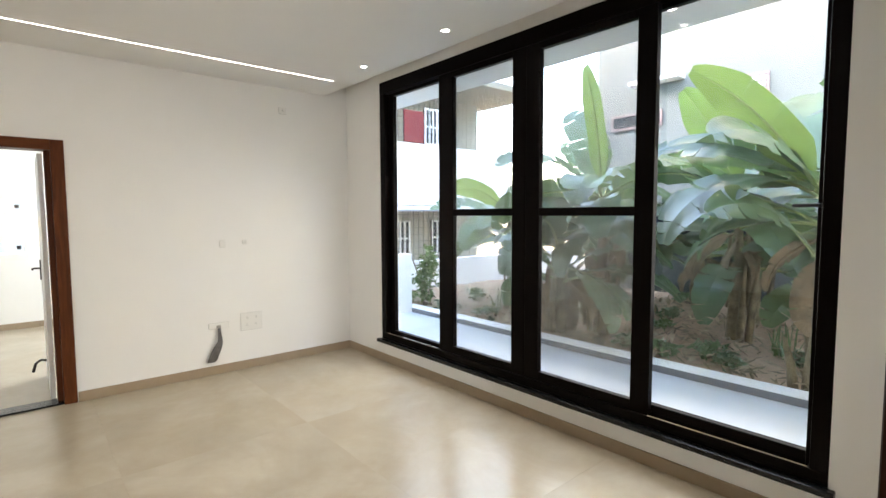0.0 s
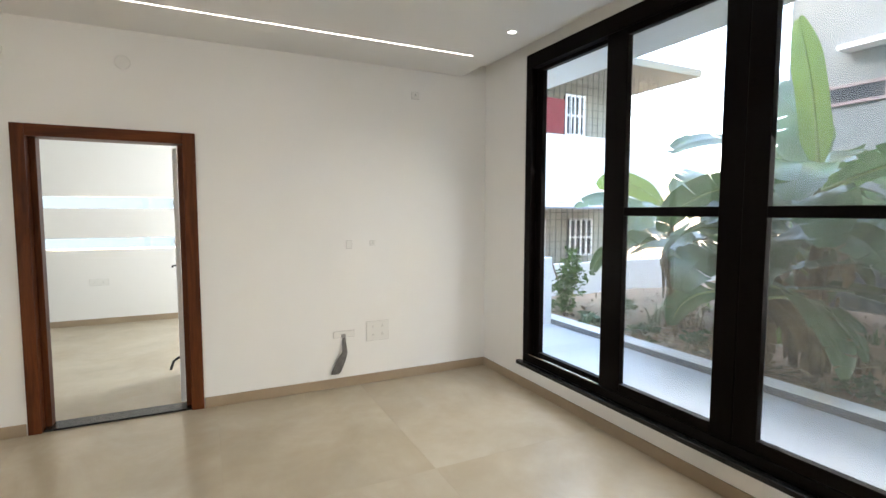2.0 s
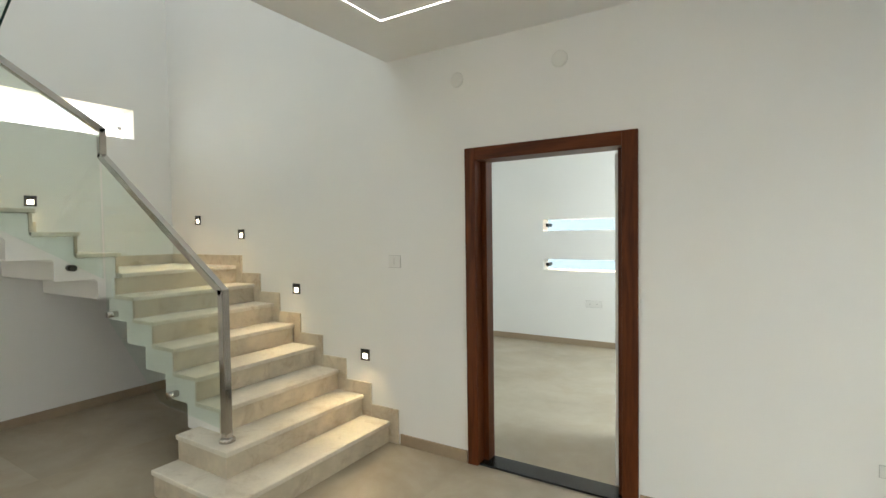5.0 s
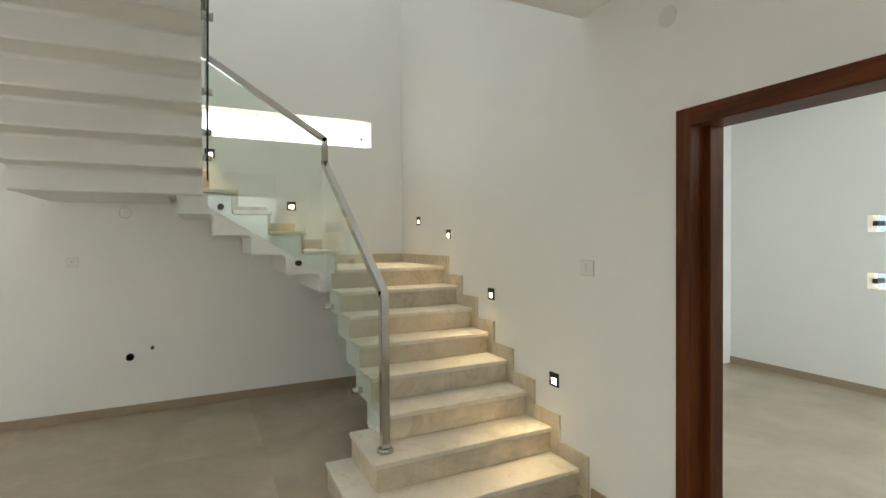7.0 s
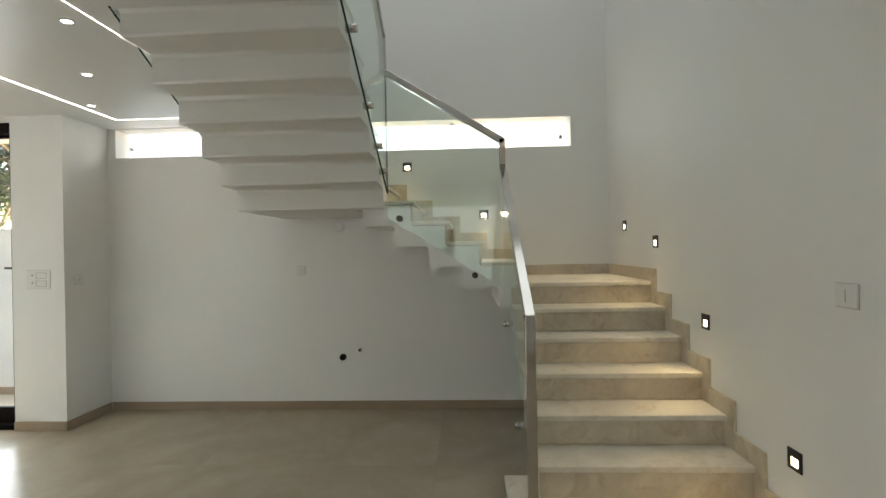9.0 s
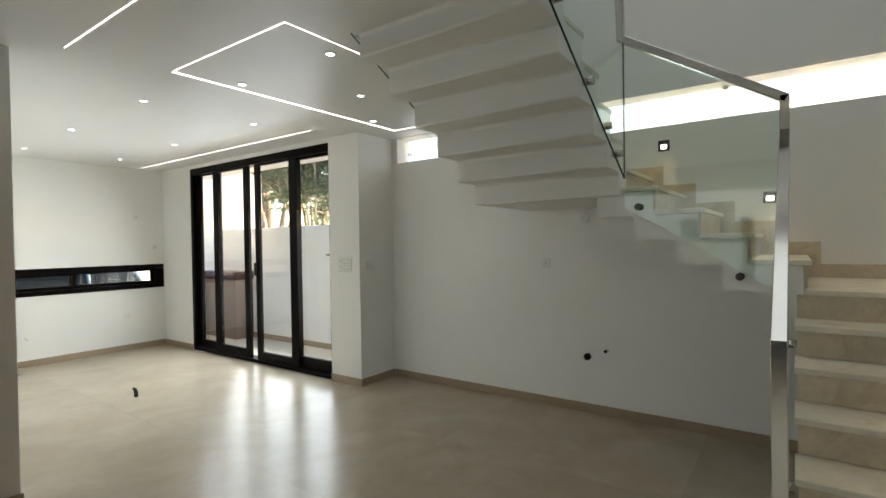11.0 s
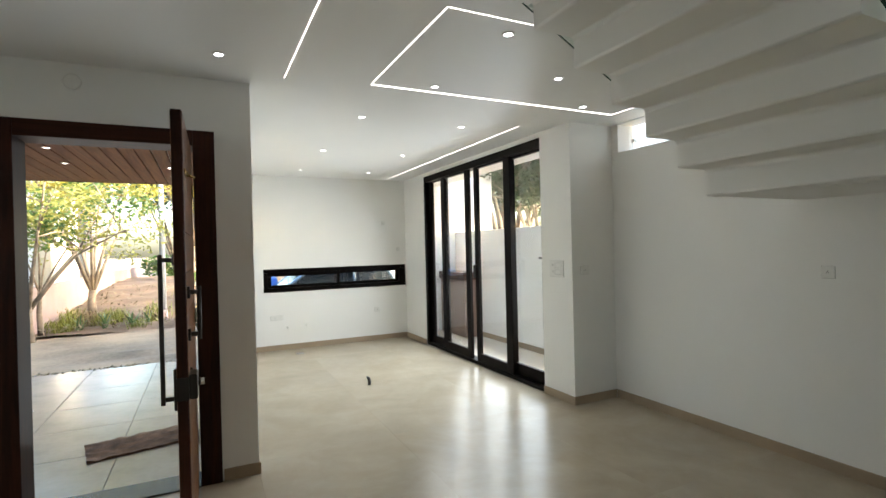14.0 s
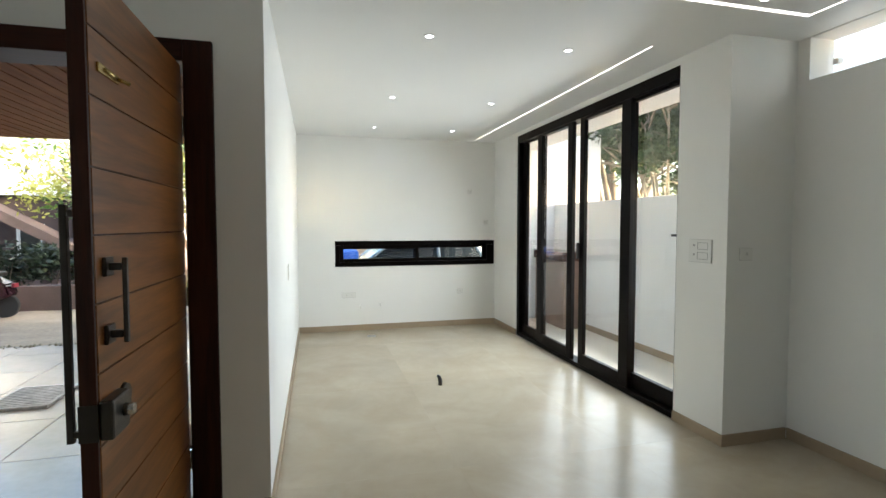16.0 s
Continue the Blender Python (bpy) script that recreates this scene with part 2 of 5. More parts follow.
DARKGLASS = material("dark_window_glass", (0.02, 0.025, 0.03), 0.08, vary=0.05, bump=0)
DOORMAT = material("brown_doormat_fabric", (0.16, 0.09, 0.05), 0.95, vary=0.3, scale=9, fine=120, bump=0.15)
MATGREY = material("grey_paver_mat", (0.62, 0.60, 0.57), 0.9, vary=0.2, scale=12, fine=90, bump=0.12)



def let_light_through(m, color, share):
    """Thin leaves: part of the light passes through them."""
    n, l = m.node_tree.nodes, m.node_tree.links
    t, mx = n.new("ShaderNodeBsdfTranslucent"), n.new("ShaderNodeMixShader")
    t.inputs[0].default_value = (*color, 1)
    mx.inputs[0].default_value = share
    l.new(n["Principled BSDF"].outputs[0], mx.inputs[1])
    l.new(t.outputs[0], mx.inputs[2])
    l.new(mx.outputs[0], n["Material Output"].inputs[0])


def veined(m, color, scale, low, high, share, detail=9, bend=1.6):
    """Stone: wandering brown veins and stains over the base colour."""
    n, l = m.node_tree.nodes, m.node_tree.links
    b = n["Principled BSDF"]
    old = b.inputs["Base Color"].links[0].from_socket
    co, info, mad = n.new("ShaderNodeTexCoord"), n.new("ShaderNodeObjectInfo"), n.new("ShaderNodeVectorMath")
    mad.operation, mad.inputs[1].default_value = "MULTIPLY_ADD", (5, 9, 13)
    l.new(info.outputs["Random"], mad.inputs[0])
    l.new(co.outputs["Object"], mad.inputs[2])
    t = n.new("ShaderNodeTexNoise")
    t.inputs["Scale"].default_value, t.inputs["Detail"].default_value, t.inputs["Distortion"].default_value = scale, detail, bend
    t.inputs["Roughness"].default_value = 0.68
    l.new(mad.outputs[0], t.inputs["Vector"])
    r = n.new("ShaderNodeMapRange")
    r.inputs["From Min"].default_value, r.inputs["From Max"].default_value, r.inputs["To Max"].default_value = low, high, share
    l.new(t.outputs["Fac"], r.inputs["Value"])
    mx = n.new("ShaderNodeMix")
    mx.data_type = "RGBA"
    mx.inputs[7].default_value = (*color, 1)
    l.new(r.outputs[0], mx.inputs[0])
    l.new(old, mx.inputs[6])
    l.new(mx.outputs[2], b.inputs["Base Color"])


veined(MARBLE, (0.34, 0.235, 0.13), 3.2, 0.53, 0.72, 0.5)
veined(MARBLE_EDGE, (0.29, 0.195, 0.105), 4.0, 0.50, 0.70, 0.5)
veined(FLOOR, (0.34, 0.27, 0.18), 1.1, 0.42, 0.72, 0.55, 6, 0.9)

let_light_through(LEAF, (0.20, 0.33, 0.09), 0.22)
let_light_through(LEAFB, (0.34, 0.46, 0.11), 0.3)
let_light_through(LEAFD, (0.18, 0.30, 0.10), 0.2)
let_light_through(YELLOWLEAF, (0.48, 0.40, 0.06), 0.4)
let_light_through(DARKLEAF, (0.08, 0.14, 0.03), 0.18)
let_light_through(FOLI, (0.14, 0.25, 0.04), 0.35)
let_light_through(FOLIY, (0.36, 0.36, 0.06), 0.35)

# ---- mesh helpers ----
def box(bm, x0, x1, y0, y1, z0, z1, bevel=0.0):
    v = [bm.verts.new(p) for p in ((x0, y0, z0), (x1, y0, z0), (x1, y1, z0), (x0, y1, z0), (x0, y0, z1), (x1, y0, z1), (x1, y1, z1), (x0, y1, z1))]
    f = [bm.faces.new([v[i] for i in q]) for q in ((0, 3, 2, 1), (4, 5, 6, 7), (0, 1, 5, 4), (1, 2, 6, 5), (2, 3, 7, 6), (3, 0, 4, 7))]
    if bevel:
        bmesh.ops.bevel(bm, geom=list({e for a in f for e in a.edges}), offset=bevel, segments=2, affect="EDGES", profile=0.5)
    return f


def boxes(*rows, bevel=0.0):
    bm = bmesh.new()
    for r in rows:
        box(bm, *r, bevel=bevel)
    return bm


def tube(bm, pts, radii, sides=10, cap=True):
    """A tapered tube along points."""
    rings, pts = [], [Vector(p) for p in pts]
    for i, p in enumerate(pts):
        d = (pts[min(i + 1, len(pts) - 1)] - pts[max(i - 1, 0)]).normalized()
        u = d.orthogonal().normalized() if i == 0 else (u - d * u.dot(d)).normalized()
        w = d.cross(u)
        r = radii[i] if hasattr(radii, "__len__") else radii
        rings.append([bm.verts.new(p + r * (math.cos(2 * math.pi * k / sides) * u + math.sin(2 * math.pi * k / sides) * w)) for k in range(sides)])
    for a, b in zip(rings, rings[1:]):
        for k in range(sides):
            bm.faces.new((a[k], a[(k + 1) % sides], b[(k + 1) % sides], b[k])).smooth = True
    if cap:
        bm.faces.new(rings[0][::-1])
        bm.faces.new(rings[-1])


def prism(bm, outline, axis, a, b):
    """An outline of (u, v) pushed along an axis from a to b: u, v are the other two axes in order."""
    def at(u, v, w):
        return {"x": (w, u, v), "y": (u, w, v), "z": (u, v, w)}[axis]
    lo, hi = [bm.verts.new(at(u, v, a)) for u, v in outline], [bm.verts.new(at(u, v, b)) for u, v in outline]
    bm.faces.new(lo)
    bm.faces.new(hi[::-1])
    for i in range(len(lo)):
        j = (i + 1) % len(lo)
        bm.faces.new((lo[i], hi[i], hi[j], lo[j]))
    bmesh.ops.recalc_face_normals(bm, faces=bm.faces[:])


def part(name, bm, mat, parent=None, label="", at=None):
    me = bpy.data.meshes.new(name)
    bm.to_mesh(me)
    bm.free()
    me.materials.append(mat)
    ob = new(name, me)
    if at:
        ob.location = at
    if parent:
        ob.parent = parent
    return tagged(ob, label)


def thing(name, at, label, category, group="", kind=""):
    ob = new(name)
    ob.location = at
    ob.empty_display_size = 0.1
    return tagged(ob, label, category, group, kind)


def structure(name, bm, mat, label, category):
    return tagged(part(name, bm, mat), label, category, kind="structure")


def wall(name, axis, at, thick, span, z0, z1, holes, mat, label):
    """A wall along x or y: at is its lower face on the other axis; holes are (a, b, z0, z1)."""
    us = sorted({*span, *(h[0] for h in holes), *(h[1] for h in holes)})
    bm = bmesh.new()
    for a, b in zip(us, us[1:]):
        cuts = sorted((h[2], h[3]) for h in holes if h[0] <= a and h[1] >= b)
        z = z0
        for lo, hi in cuts + [(z1, z1)]:
            if lo > z + 1e-4:
                if axis == "x":
                    box(bm, a, b, at, at + thick, z, lo)
                else:
                    box(bm, at, at + thick, a, b, z, lo)
            z = max(z, hi)
    bmesh.ops.remove_doubles(bm, verts=bm.verts[:], dist=1e-5)
    return structure(name, bm, mat, label, "wall")


# ---- structure ----
NY, EX, WX, SX, SY, EY, CZ = 5.23, 2.89, -4.55, -3.97, -4.56, 0.13, 2.92
BY = 9.15
wall("wall_north", "x", NY, 0.16, (-4.77, 3.12), -0.1, 6.0, [(-0.80, 0.17, -0.1, 2.13)], PAINT, "smooth white painted wall with a teak door frame")
wall("wall_east", "y", EX, 0.23, (-0.12, NY), -0.1, 3.4, [(0.63, 4.54, 0.24, 2.96)], PAINT, "white wall with a very wide black sliding window")
wall("wall_west", "y", WX - 0.22, 0.22, (0.09, NY), -0.1, 6.0, [(0.18, 4.87, 2.62, 2.915)], PAINT, "white stair wall with a long high slit window")
wall("wall_sliding", "y", SX - 0.2, 0.2, (SY, -0.13), -0.1, 3.4, [(-3.66, -0.41, -0.1, 2.865)], PAINT, "white dining wall with a sliding glass door")
structure("wall_return", boxes((WX - 0.22, SX, -0.13, 0.09, -0.1, 6.0)), PAINT, "white wall return beside the stair hall", "wall")
wall("wall_south", "x", SY - 0.22, 0.22, (SX - 0.2, -0.68), -0.1, 3.4, [(-3.955, -1.435, 0.965, 1.355)], PAINT, "white dining wall with a low ribbon window")
wall("wall_dining_east", "y", -0.90, 0.22, (SY, -0.09), -0.1, 3.4, [], PAINT, "plain white dining room side wall")
wall("wall_entrance", "x", -0.09, 0.22, (-0.90, EX), -0.1, 3.4, [(-0.64, 0.62, -0.1, 2.53)], PAINT, "white entrance wall around the main door")
structure("floor", boxes((WX, EX, -0.09, NY, -0.2, -0.01), (SX, -0.9, SY, -0.09, -0.2, -0.01)), SKIRT, "polished beige stone floor with cloudy stains", "floor")
ceil = bmesh.new()
box(ceil, -1.55, 2.62, EY, NY, CZ, 3.17)
box(ceil, WX, -1.55, EY, 1.935, CZ, 3.17)
box(ceil, SX, -0.9, SY, EY, CZ, 3.17)
box(ceil, WX, SX, 0.09, EY, CZ, 3.17)
box(ceil, -1.80, -1.55, 1.935, 3.25, CZ, 3.17)
box(ceil, -2.13, -1.80, 1.935, 1.976, CZ, 3.17)
box(ceil, -2.13, -1.80, 1.976, 3.165, CZ, CZ + 0.002)
structure("ceiling", ceil, CEILPAINT, "white false ceiling with recessed light strips", "ceiling")
structure("ceiling_pelmet", boxes((2.62, EX, EY, NY, 3.05, 3.17)), CEILPAINT, "white curtain recess above the window", "ceiling")
structure("ceiling_upper", boxes((WX - 0.2, 3.1, EY, NY + 0.2, 6.0, 6.1)), CEILPAINT, "white ceiling high above the stairs", "ceiling")
structure("wall_upper_east", boxes((-0.4, -0.3, EY, NY, 3.18, 6.0)), PAINT, "plain white wall of the upper floor", "wall")
structure("wall_upper_south", boxes((WX, -0.3, 0.3, 0.4, 3.18, 6.0)), PAINT, "plain white wall of the upper floor", "wall")
# Unseen masses, added this tall to keep the low sun off the garden.
structure("shade_wall_garden", boxes((2.9, 3.1, 0.2, 5.4, 3.42, 9.0)), OUTPAINT, "unseen upper wall raised to shade the garden", "wall")
structure("shade_block_back", boxes((-3.3, 3.1, 5.41, 13.0, 3.22, 9.0)), OUTPAINT, "unseen upper block added to shade the garden", "wall")
structure("roof_slab", boxes((-4.2, 3.2, -5.0, 0.1, 3.42, 3.6)), OUTPAINT, "flat roof slab of the house", "roof")
structure("ribbon_shade", boxes((-4.1, -1.2, -5.4, -4.785, 1.40, 1.48)), OUTPAINT, "white sun shade over the ribbon window", "trim")
# back room
structure("floor_bedroom", boxes((-3.2, 2.9, NY + 0.16, BY, -0.2, 0.0), (-0.80, 0.17, NY, NY + 0.16, -0.2, -0.001)), FLOOR, "polished beige stone floor of the back room", "floor")
wall("wall_bedroom_north", "x", BY, 0.2, (-3.2, 3.1), -0.1, 3.2, [(-1.78, -0.02, 1.63, 1.80), (-1.78, -0.02, 1.06, 1.22)], PAINT, "white back room wall with two slit windows")
structure("wall_bedroom_west", boxes((-3.3, -3.2, NY + 0.16, BY, -0.1, 3.2)), PAINT, "plain white back room wall", "wall")
structure("wall_bedroom_east", boxes((2.9, 3.0, NY + 0.16, BY, -0.1, 3.2)), PAINT, "plain white back room wall", "wall")
structure("ceiling_bedroom", boxes((-3.2, 2.9, NY + 0.16, BY, 3.0, 3.1)), CEILPAINT, "plain white back room ceiling", "ceiling")


def skirting(name, *rows):
    structure(name, boxes(*rows, bevel=0.003), SKIRT, "beige stone skirting along the wall", "baseboard")


T, H = 0.014, 0.085
skirting("baseboard_north", (-1.47, -0.885, NY - T, NY, 0, H), (0.262, EX, NY - T, NY, 0, H))
skirting("baseboard_east", (EX - T, EX, EY, NY - T, 0, H))
skirting("baseboard_west", (WX, WX + T, 0.09 + T, NY - T, 0, H))
skirting("baseboard_return", (WX + T, SX, 0.09, 0.09 + T, 0, H))
skirting("baseboard_sliding", (SX, SX + T, -0.41, 0.09 + T, 0, H), (SX, SX + T, SY + T, -3.66, 0, H))
skirting("baseboard_south", (SX, -0.9, SY, SY + T, 0, H))
skirting("baseboard_dining_east", (-0.9 - T, -0.9, SY + T, EY, 0, H))
skirting("baseboard_entrance", (-0.9 - T, -0.66, EY, EY + T, 0, H), (0.64, EX - T, EY, EY + T, 0, H))
skirting("baseboard_bedroom", (-3.2, 2.9, BY - T, BY, 0, H))

# ---- east window ----
def sash(parent, axis, at, depth, a, b, z0, z1, wa, wb, low, top, rails=(), screen=False):
    """A sash in a plane: its frame as one mesh, its glass as another. Widths: at a, at b, below, above."""
    bm = bmesh.new()

    def put(u0, u1, lo, hi):
        if axis == "x":
            box(bm, at, at + depth, u0, u1, lo, hi, 0.004)
        else:
            box(bm, u0, u1, at, at + depth, lo, hi, 0.004)
    put(a, a + wa, z0, z1)
    put(b - wb, b, z0, z1)
    put(a + wa, b - wb, z0, z0 + low)
    put(a + wa, b - wb, z1 - top, z1)
    for r in rails:
        put(a + wa, b - wb, r - 0.03, r + 0.03)
    f = part("sash", bm, BLACK, parent)
    levels = [z0 + low] + [v for r in rails for v in (r - 0.03, r + 0.03)] + [z1 - top]
    for lo, hi in zip(levels[::2], levels[1::2]):
        m = at + depth / 2
        row = (m - 0.003, m + 0.003, a + wa, b - wb, lo, hi) if axis == "x" else (a + wa, b - wb, m - 0.003, m + 0.003, lo, hi)
        g = part("pane", boxes(row), WINGLASS, f, "clear glass pane")
        g.visible_shadow = False
        if screen:
            row = (m + 0.012, m + 0.013, a + wa, b - wb, lo, hi)
            part("insect_screen", boxes(row), SCREEN, f, "fine grey insect mesh").visible_shadow = False
    return f


win = thing("window_1", (0, 0, 0), "wide dark framed sliding window with clear panes", "window", kind="structure")
X0 = EX + 0.004
part("outer_frame", boxes((X0, X0 + 0.12, 0.63, 4.54, 2.84, 2.96), (X0, X0 + 0.12, 0.63, 4.54, 0.24, 0.31), (X0, X0 + 0.12, 0.63, 0.71, 0.31, 2.84), (X0, X0 + 0.12, 4.46, 4.54, 0.31, 2.84), bevel=0.004), BLACK, win)
sash(win, "x", X0 + 0.06, 0.05, 3.48, 4.46, 0.31, 2.84, 0.08, 0.075, 0.03, 0.03)
sash(win, "x", X0 + 0.01, 0.05, 2.56, 3.584, 0.31, 2.84, 0.135, 0.19, 0.07, 0.05, rails=(1.60,), screen=True)
sash(win, "x", X0 + 0.01, 0.05, 1.55, 2.558, 0.31, 2.84, 0.125, 0.13, 0.07, 0.05, rails=(1.60,), screen=True)
sash(win, "x", X0 + 0.06, 0.05, 0.71, 1.66, 0.31, 2.84, 0.03, 0.08, 0.06, 0.03)
part("window_sill", boxes((EX - 0.045, EX + 0.12, 0.60, 4.58, 0.205, 0.24), bevel=0.006), GRANITE, win, "black granite sill")
part("track", boxes((X0 + 0.005, X0 + 0.055, 0.72, 1.55, 0.312, 0.318), (X0 + 0.005, X0 + 0.055, 3.6, 4.45, 0.312, 0.318)), STEEL, win)
part("latch", boxes((X0 + 0.03, X0 + 0.06, 0.72, 0.84, 1.612, 1.63), bevel=0.004), BLACKPL, win)

# ---- sliding door of the dining room ----
sd = thing("sliding_door", (0, 0, 0), "dark framed four panel sliding glass door", "sliding door", kind="structure")
D0, A0, A1 = SX - 0.06, -3.66, -0.41
part("outer_frame", boxes((D0 - 0.1, D0 + 0.055, A0, A1, 2.765, 2.865), (D0 - 0.1, D0 + 0.055, A0, A1, 0, 0.05), (D0 - 0.1, D0 + 0.055, A0, A0 + 0.07, 0.05, 2.765), (D0 - 0.1, D0 + 0.055, A1 - 0.012, A1, 0.05, 2.765), bevel=0.004), BLACK, sd)
sash(sd, "x", D0 - 0.05, 0.045, A0 + 0.07, -2.93, 0.05, 2.765, 0.12, 0.09, 0.12, 0.02)
sash(sd, "x", D0 - 0.0, 0.045, -3.02, -2.113, 0.05, 2.765, 0.132, 0.114, 0.12, 0.025)
sash(sd, "x", D0 - 0.0, 0.045, -1.954, -1.051, 0.05, 2.765, 0.095, 0.147, 0.12, 0.03)
sash(sd, "x", D0 - 0.05, 0.045, -1.16, A1 - 0.01, 0.05, 2.765, 0.09, 0.02, 0.15, 0.03)
part("pull_handle", boxes((D0 + 0.045, D0 + 0.08, -1.955, -1.925, 1.22, 1.40), bevel=0.006), BLACKPL, sd)
part("latch", boxes((D0 - 0.005, D0 + 0.02, -0.53, -0.45, 1.50, 1.52), bevel=0.004), BLACKPL, sd)

# ---- low ribbon window ----
rw = thing("window_2", (0, 0, 0), "low dark framed ribbon window", "window", kind="structure")
Y0 = SY - 0.05
part("outer_frame", boxes((-3.955, -1.432, Y0 - 0.08, Y0 + 0.055, 1.293, 1.358), (-3.955, -1.432, Y0 - 0.08, Y0 + 0.055, 0.973, 1.038), (-1.50, -1.435, Y0 - 0.08, Y0 + 0.055, 1.03, 1.29), (-3.955, -3.84, Y0 - 0.08, Y0 + 0.055, 1.03, 1.29), bevel=0.004), BLACK, rw)
sash(rw, "y", Y0 - 0.01, 0.045, -2.72, -1.50, 1.038, 1.293, 0.06, 0.06, 0.05, 0.06)
sash(rw, "y", Y0 - 0.06, 0.045, -3.84, -2.64, 1.038, 1.293, 0.06, 0.06, 0.05, 0.05)

# ---- slit windows ----
sw = thing("window_3", (0, 0, 0), "long high slit window of bright glass", "window", kind="structure")
for k in range(4):
    a = 0.18 + k * 1.1725
    part("pane", boxes((WX - 0.17, WX - 0.16, a + 0.003, a + 1.1695, 2.622, 2.913)), WINGLASS, sw).visible_shadow = False
for y, z in ((0.25, 2.74), (1.35, 2.90), (3.68, 2.90), (3.68, 2.635), (4.80, 2.74)):
    part("glass_clip", boxes((WX - 0.19, WX - 0.14, y - 0.02, y + 0.02, z - 0.02, z + 0.02), bevel=0.004), STEEL, sw, "small steel glass clip")
for k, (lo, hi) in enumerate(((1.63, 1.80), (1.06, 1.22))):
    bw = thing("window_%d" % (4 + k), (0, 0, 0), "horizontal slit window of bright glass", "window", kind="structure")
    part("pane", boxes((-1.78, -0.02, BY + 0.15, BY + 0.16, lo, hi)), WINGLASS, bw).visible_shadow = False
    for x in (-1.72, -0.08):
        part("glass_clip", boxes((x - 0.025, x + 0.025, BY + 0.01, BY + 0.15, (lo + hi) / 2 - 0.025, (lo + hi) / 2 + 0.025), bevel=0.004), BLACKPL, bw, "small black glass clip")

# ---- back room door ----
df = thing("door_1", (0, 0, 0), "reddish teak door frame with an open plain door", "door", kind="structure")
F0, F1 = NY - 0.02, NY + 0.165
part("jamb", boxes((-0.875, -0.795, F0, F1, 0, 2.2), bevel=0.004), FRAMEWOOD, df)
part("jamb", boxes((0.165, 0.255, F0, F1, 0, 2.2), bevel=0.004), FRAMEWOOD, df)
part("inner_stop", boxes((-0.795, -0.755, F0 + 0.09, F1, 0.01, 2.12), bevel=0.003), FRAMEWOOD, df)
part("inner_stop", boxes((0.125, 0.165, F0 + 0.09, F1, 0.01, 2.12), bevel=0.003), FRAMEWOOD, df)
part("head", boxes((-0.795, 0.165, F0, F1, 2.115, 2.2), bevel=0.004), HEADWOOD, df)
part("threshold", boxes((-0.795, 0.165, F0 + 0.02, F1, 0.0, 0.015), bevel=0.003), GRANITE, df, "black granite threshold")
leaf = part("door_leaf", boxes((0.085, 0.12, F1 + 0.01, F1 + 0.88, 0.015, 2.10), bevel=0.003), PLASTIC, df, "pale grey flush door leaf")
hb = bmesh.new()
tube(hb, [(0.085, F1 + 0.80, 1.08), (0.03, F1 + 0.80, 1.08), (0.02, F1 + 0.78, 1.08), (0.02, F1 + 0.68, 1.08)], 0.009, 8)
box(hb, 0.075, 0.086, F1 + 0.77, F1 + 0.83, 0.97, 1.16, 0.003)
part("lever_handle", hb, DARKSTEEL, leaf, "dark bronze lever handle")
hb = bmesh.new()
tube(hb, [(0.085, F1 + 0.70, 0.20), (0.04, F1 + 0.70, 0.21), (0.0, F1 + 0.66, 0.19), (-0.02, F1 + 0.60, 0.13)], 0.012, 8)
part("door_stop", hb, DARKSTEEL, leaf)

# ---- main door ----
md = thing("door_2", (0, 0, 0), "open teak plank main door in a dark wood frame", "door", kind="structure")
G0, G1 = -0.10, EY + 0.03
part("jamb", boxes((-0.65, -0.51, G0, G1, 0, 2.535), bevel=0.005), DARKWOOD, md)
part("jamb", boxes((0.49, 0.63, G0, G1, 0, 2.535), bevel=0.005), DARKWOOD, md)
part("head", boxes((-0.51, 0.49, G0, G1, 2.425, 2.535), bevel=0.005), DARKHEAD, md)
part("threshold", boxes((-0.51, 0.49, G0, G1, -0.02, 0.012), bevel=0.004), GRANITE, md, "black granite threshold")
LEN, TH, TOP = 1.03, 0.05, 2.41
dl = new("door_leaf")
dl.parent = md
dl.location, dl.rotation_euler = (-0.495, 0.14, 0.0), (0, 0, radians(-1.0))
tagged(dl, "teak leaf of horizontal planks with dark edges")
part("core", boxes((0.006, TH - 0.006, 0.0, LEN, 0.015, TOP)), DARKWOOD, dl)
part("edge_strip", boxes((0.0, TH, LEN, LEN + 0.014, 0.015, TOP), bevel=0.002), DARKWOOD, dl)
EDGES = [0.015, 0.22, 0.44, 0.66, 0.88, 1.115, 1.34, 1.56, 1.775, 2.0, 2.215, TOP]
for lo, hi in zip(EDGES, EDGES[1:]):
    part("plank", boxes((TH - 0.006, TH + 0.003, 0.0, LEN, lo + 0.003, hi - 0.003), (-0.003, 0.006, 0.0, LEN, lo + 0.003, hi - 0.003), bevel=0.0015), DOORWOOD, dl)


def pull(x, sgn, y, z0, z1, r, reach):
    bm = bmesh.new()
    box(bm, min(x + sgn * reach, x + sgn * (reach + 2 * r)), max(x + sgn * reach, x + sgn * (reach + 2 * r)), y - r, y + r, z0, z1, 0.003)
    for z in (z0 + 0.03, z1 - 0.03):
        box(bm, min(x, x + sgn * reach), max(x, x + sgn * reach), y - 0.012, y + 0.012, z - 0.012, z + 0.012, 0.003)
        box(bm, min(x, x + sgn * 0.014), max(x, x + sgn * 0.014), y - 0.032, y + 0.032, z - 0.032, z + 0.032, 0.004)
    return bm


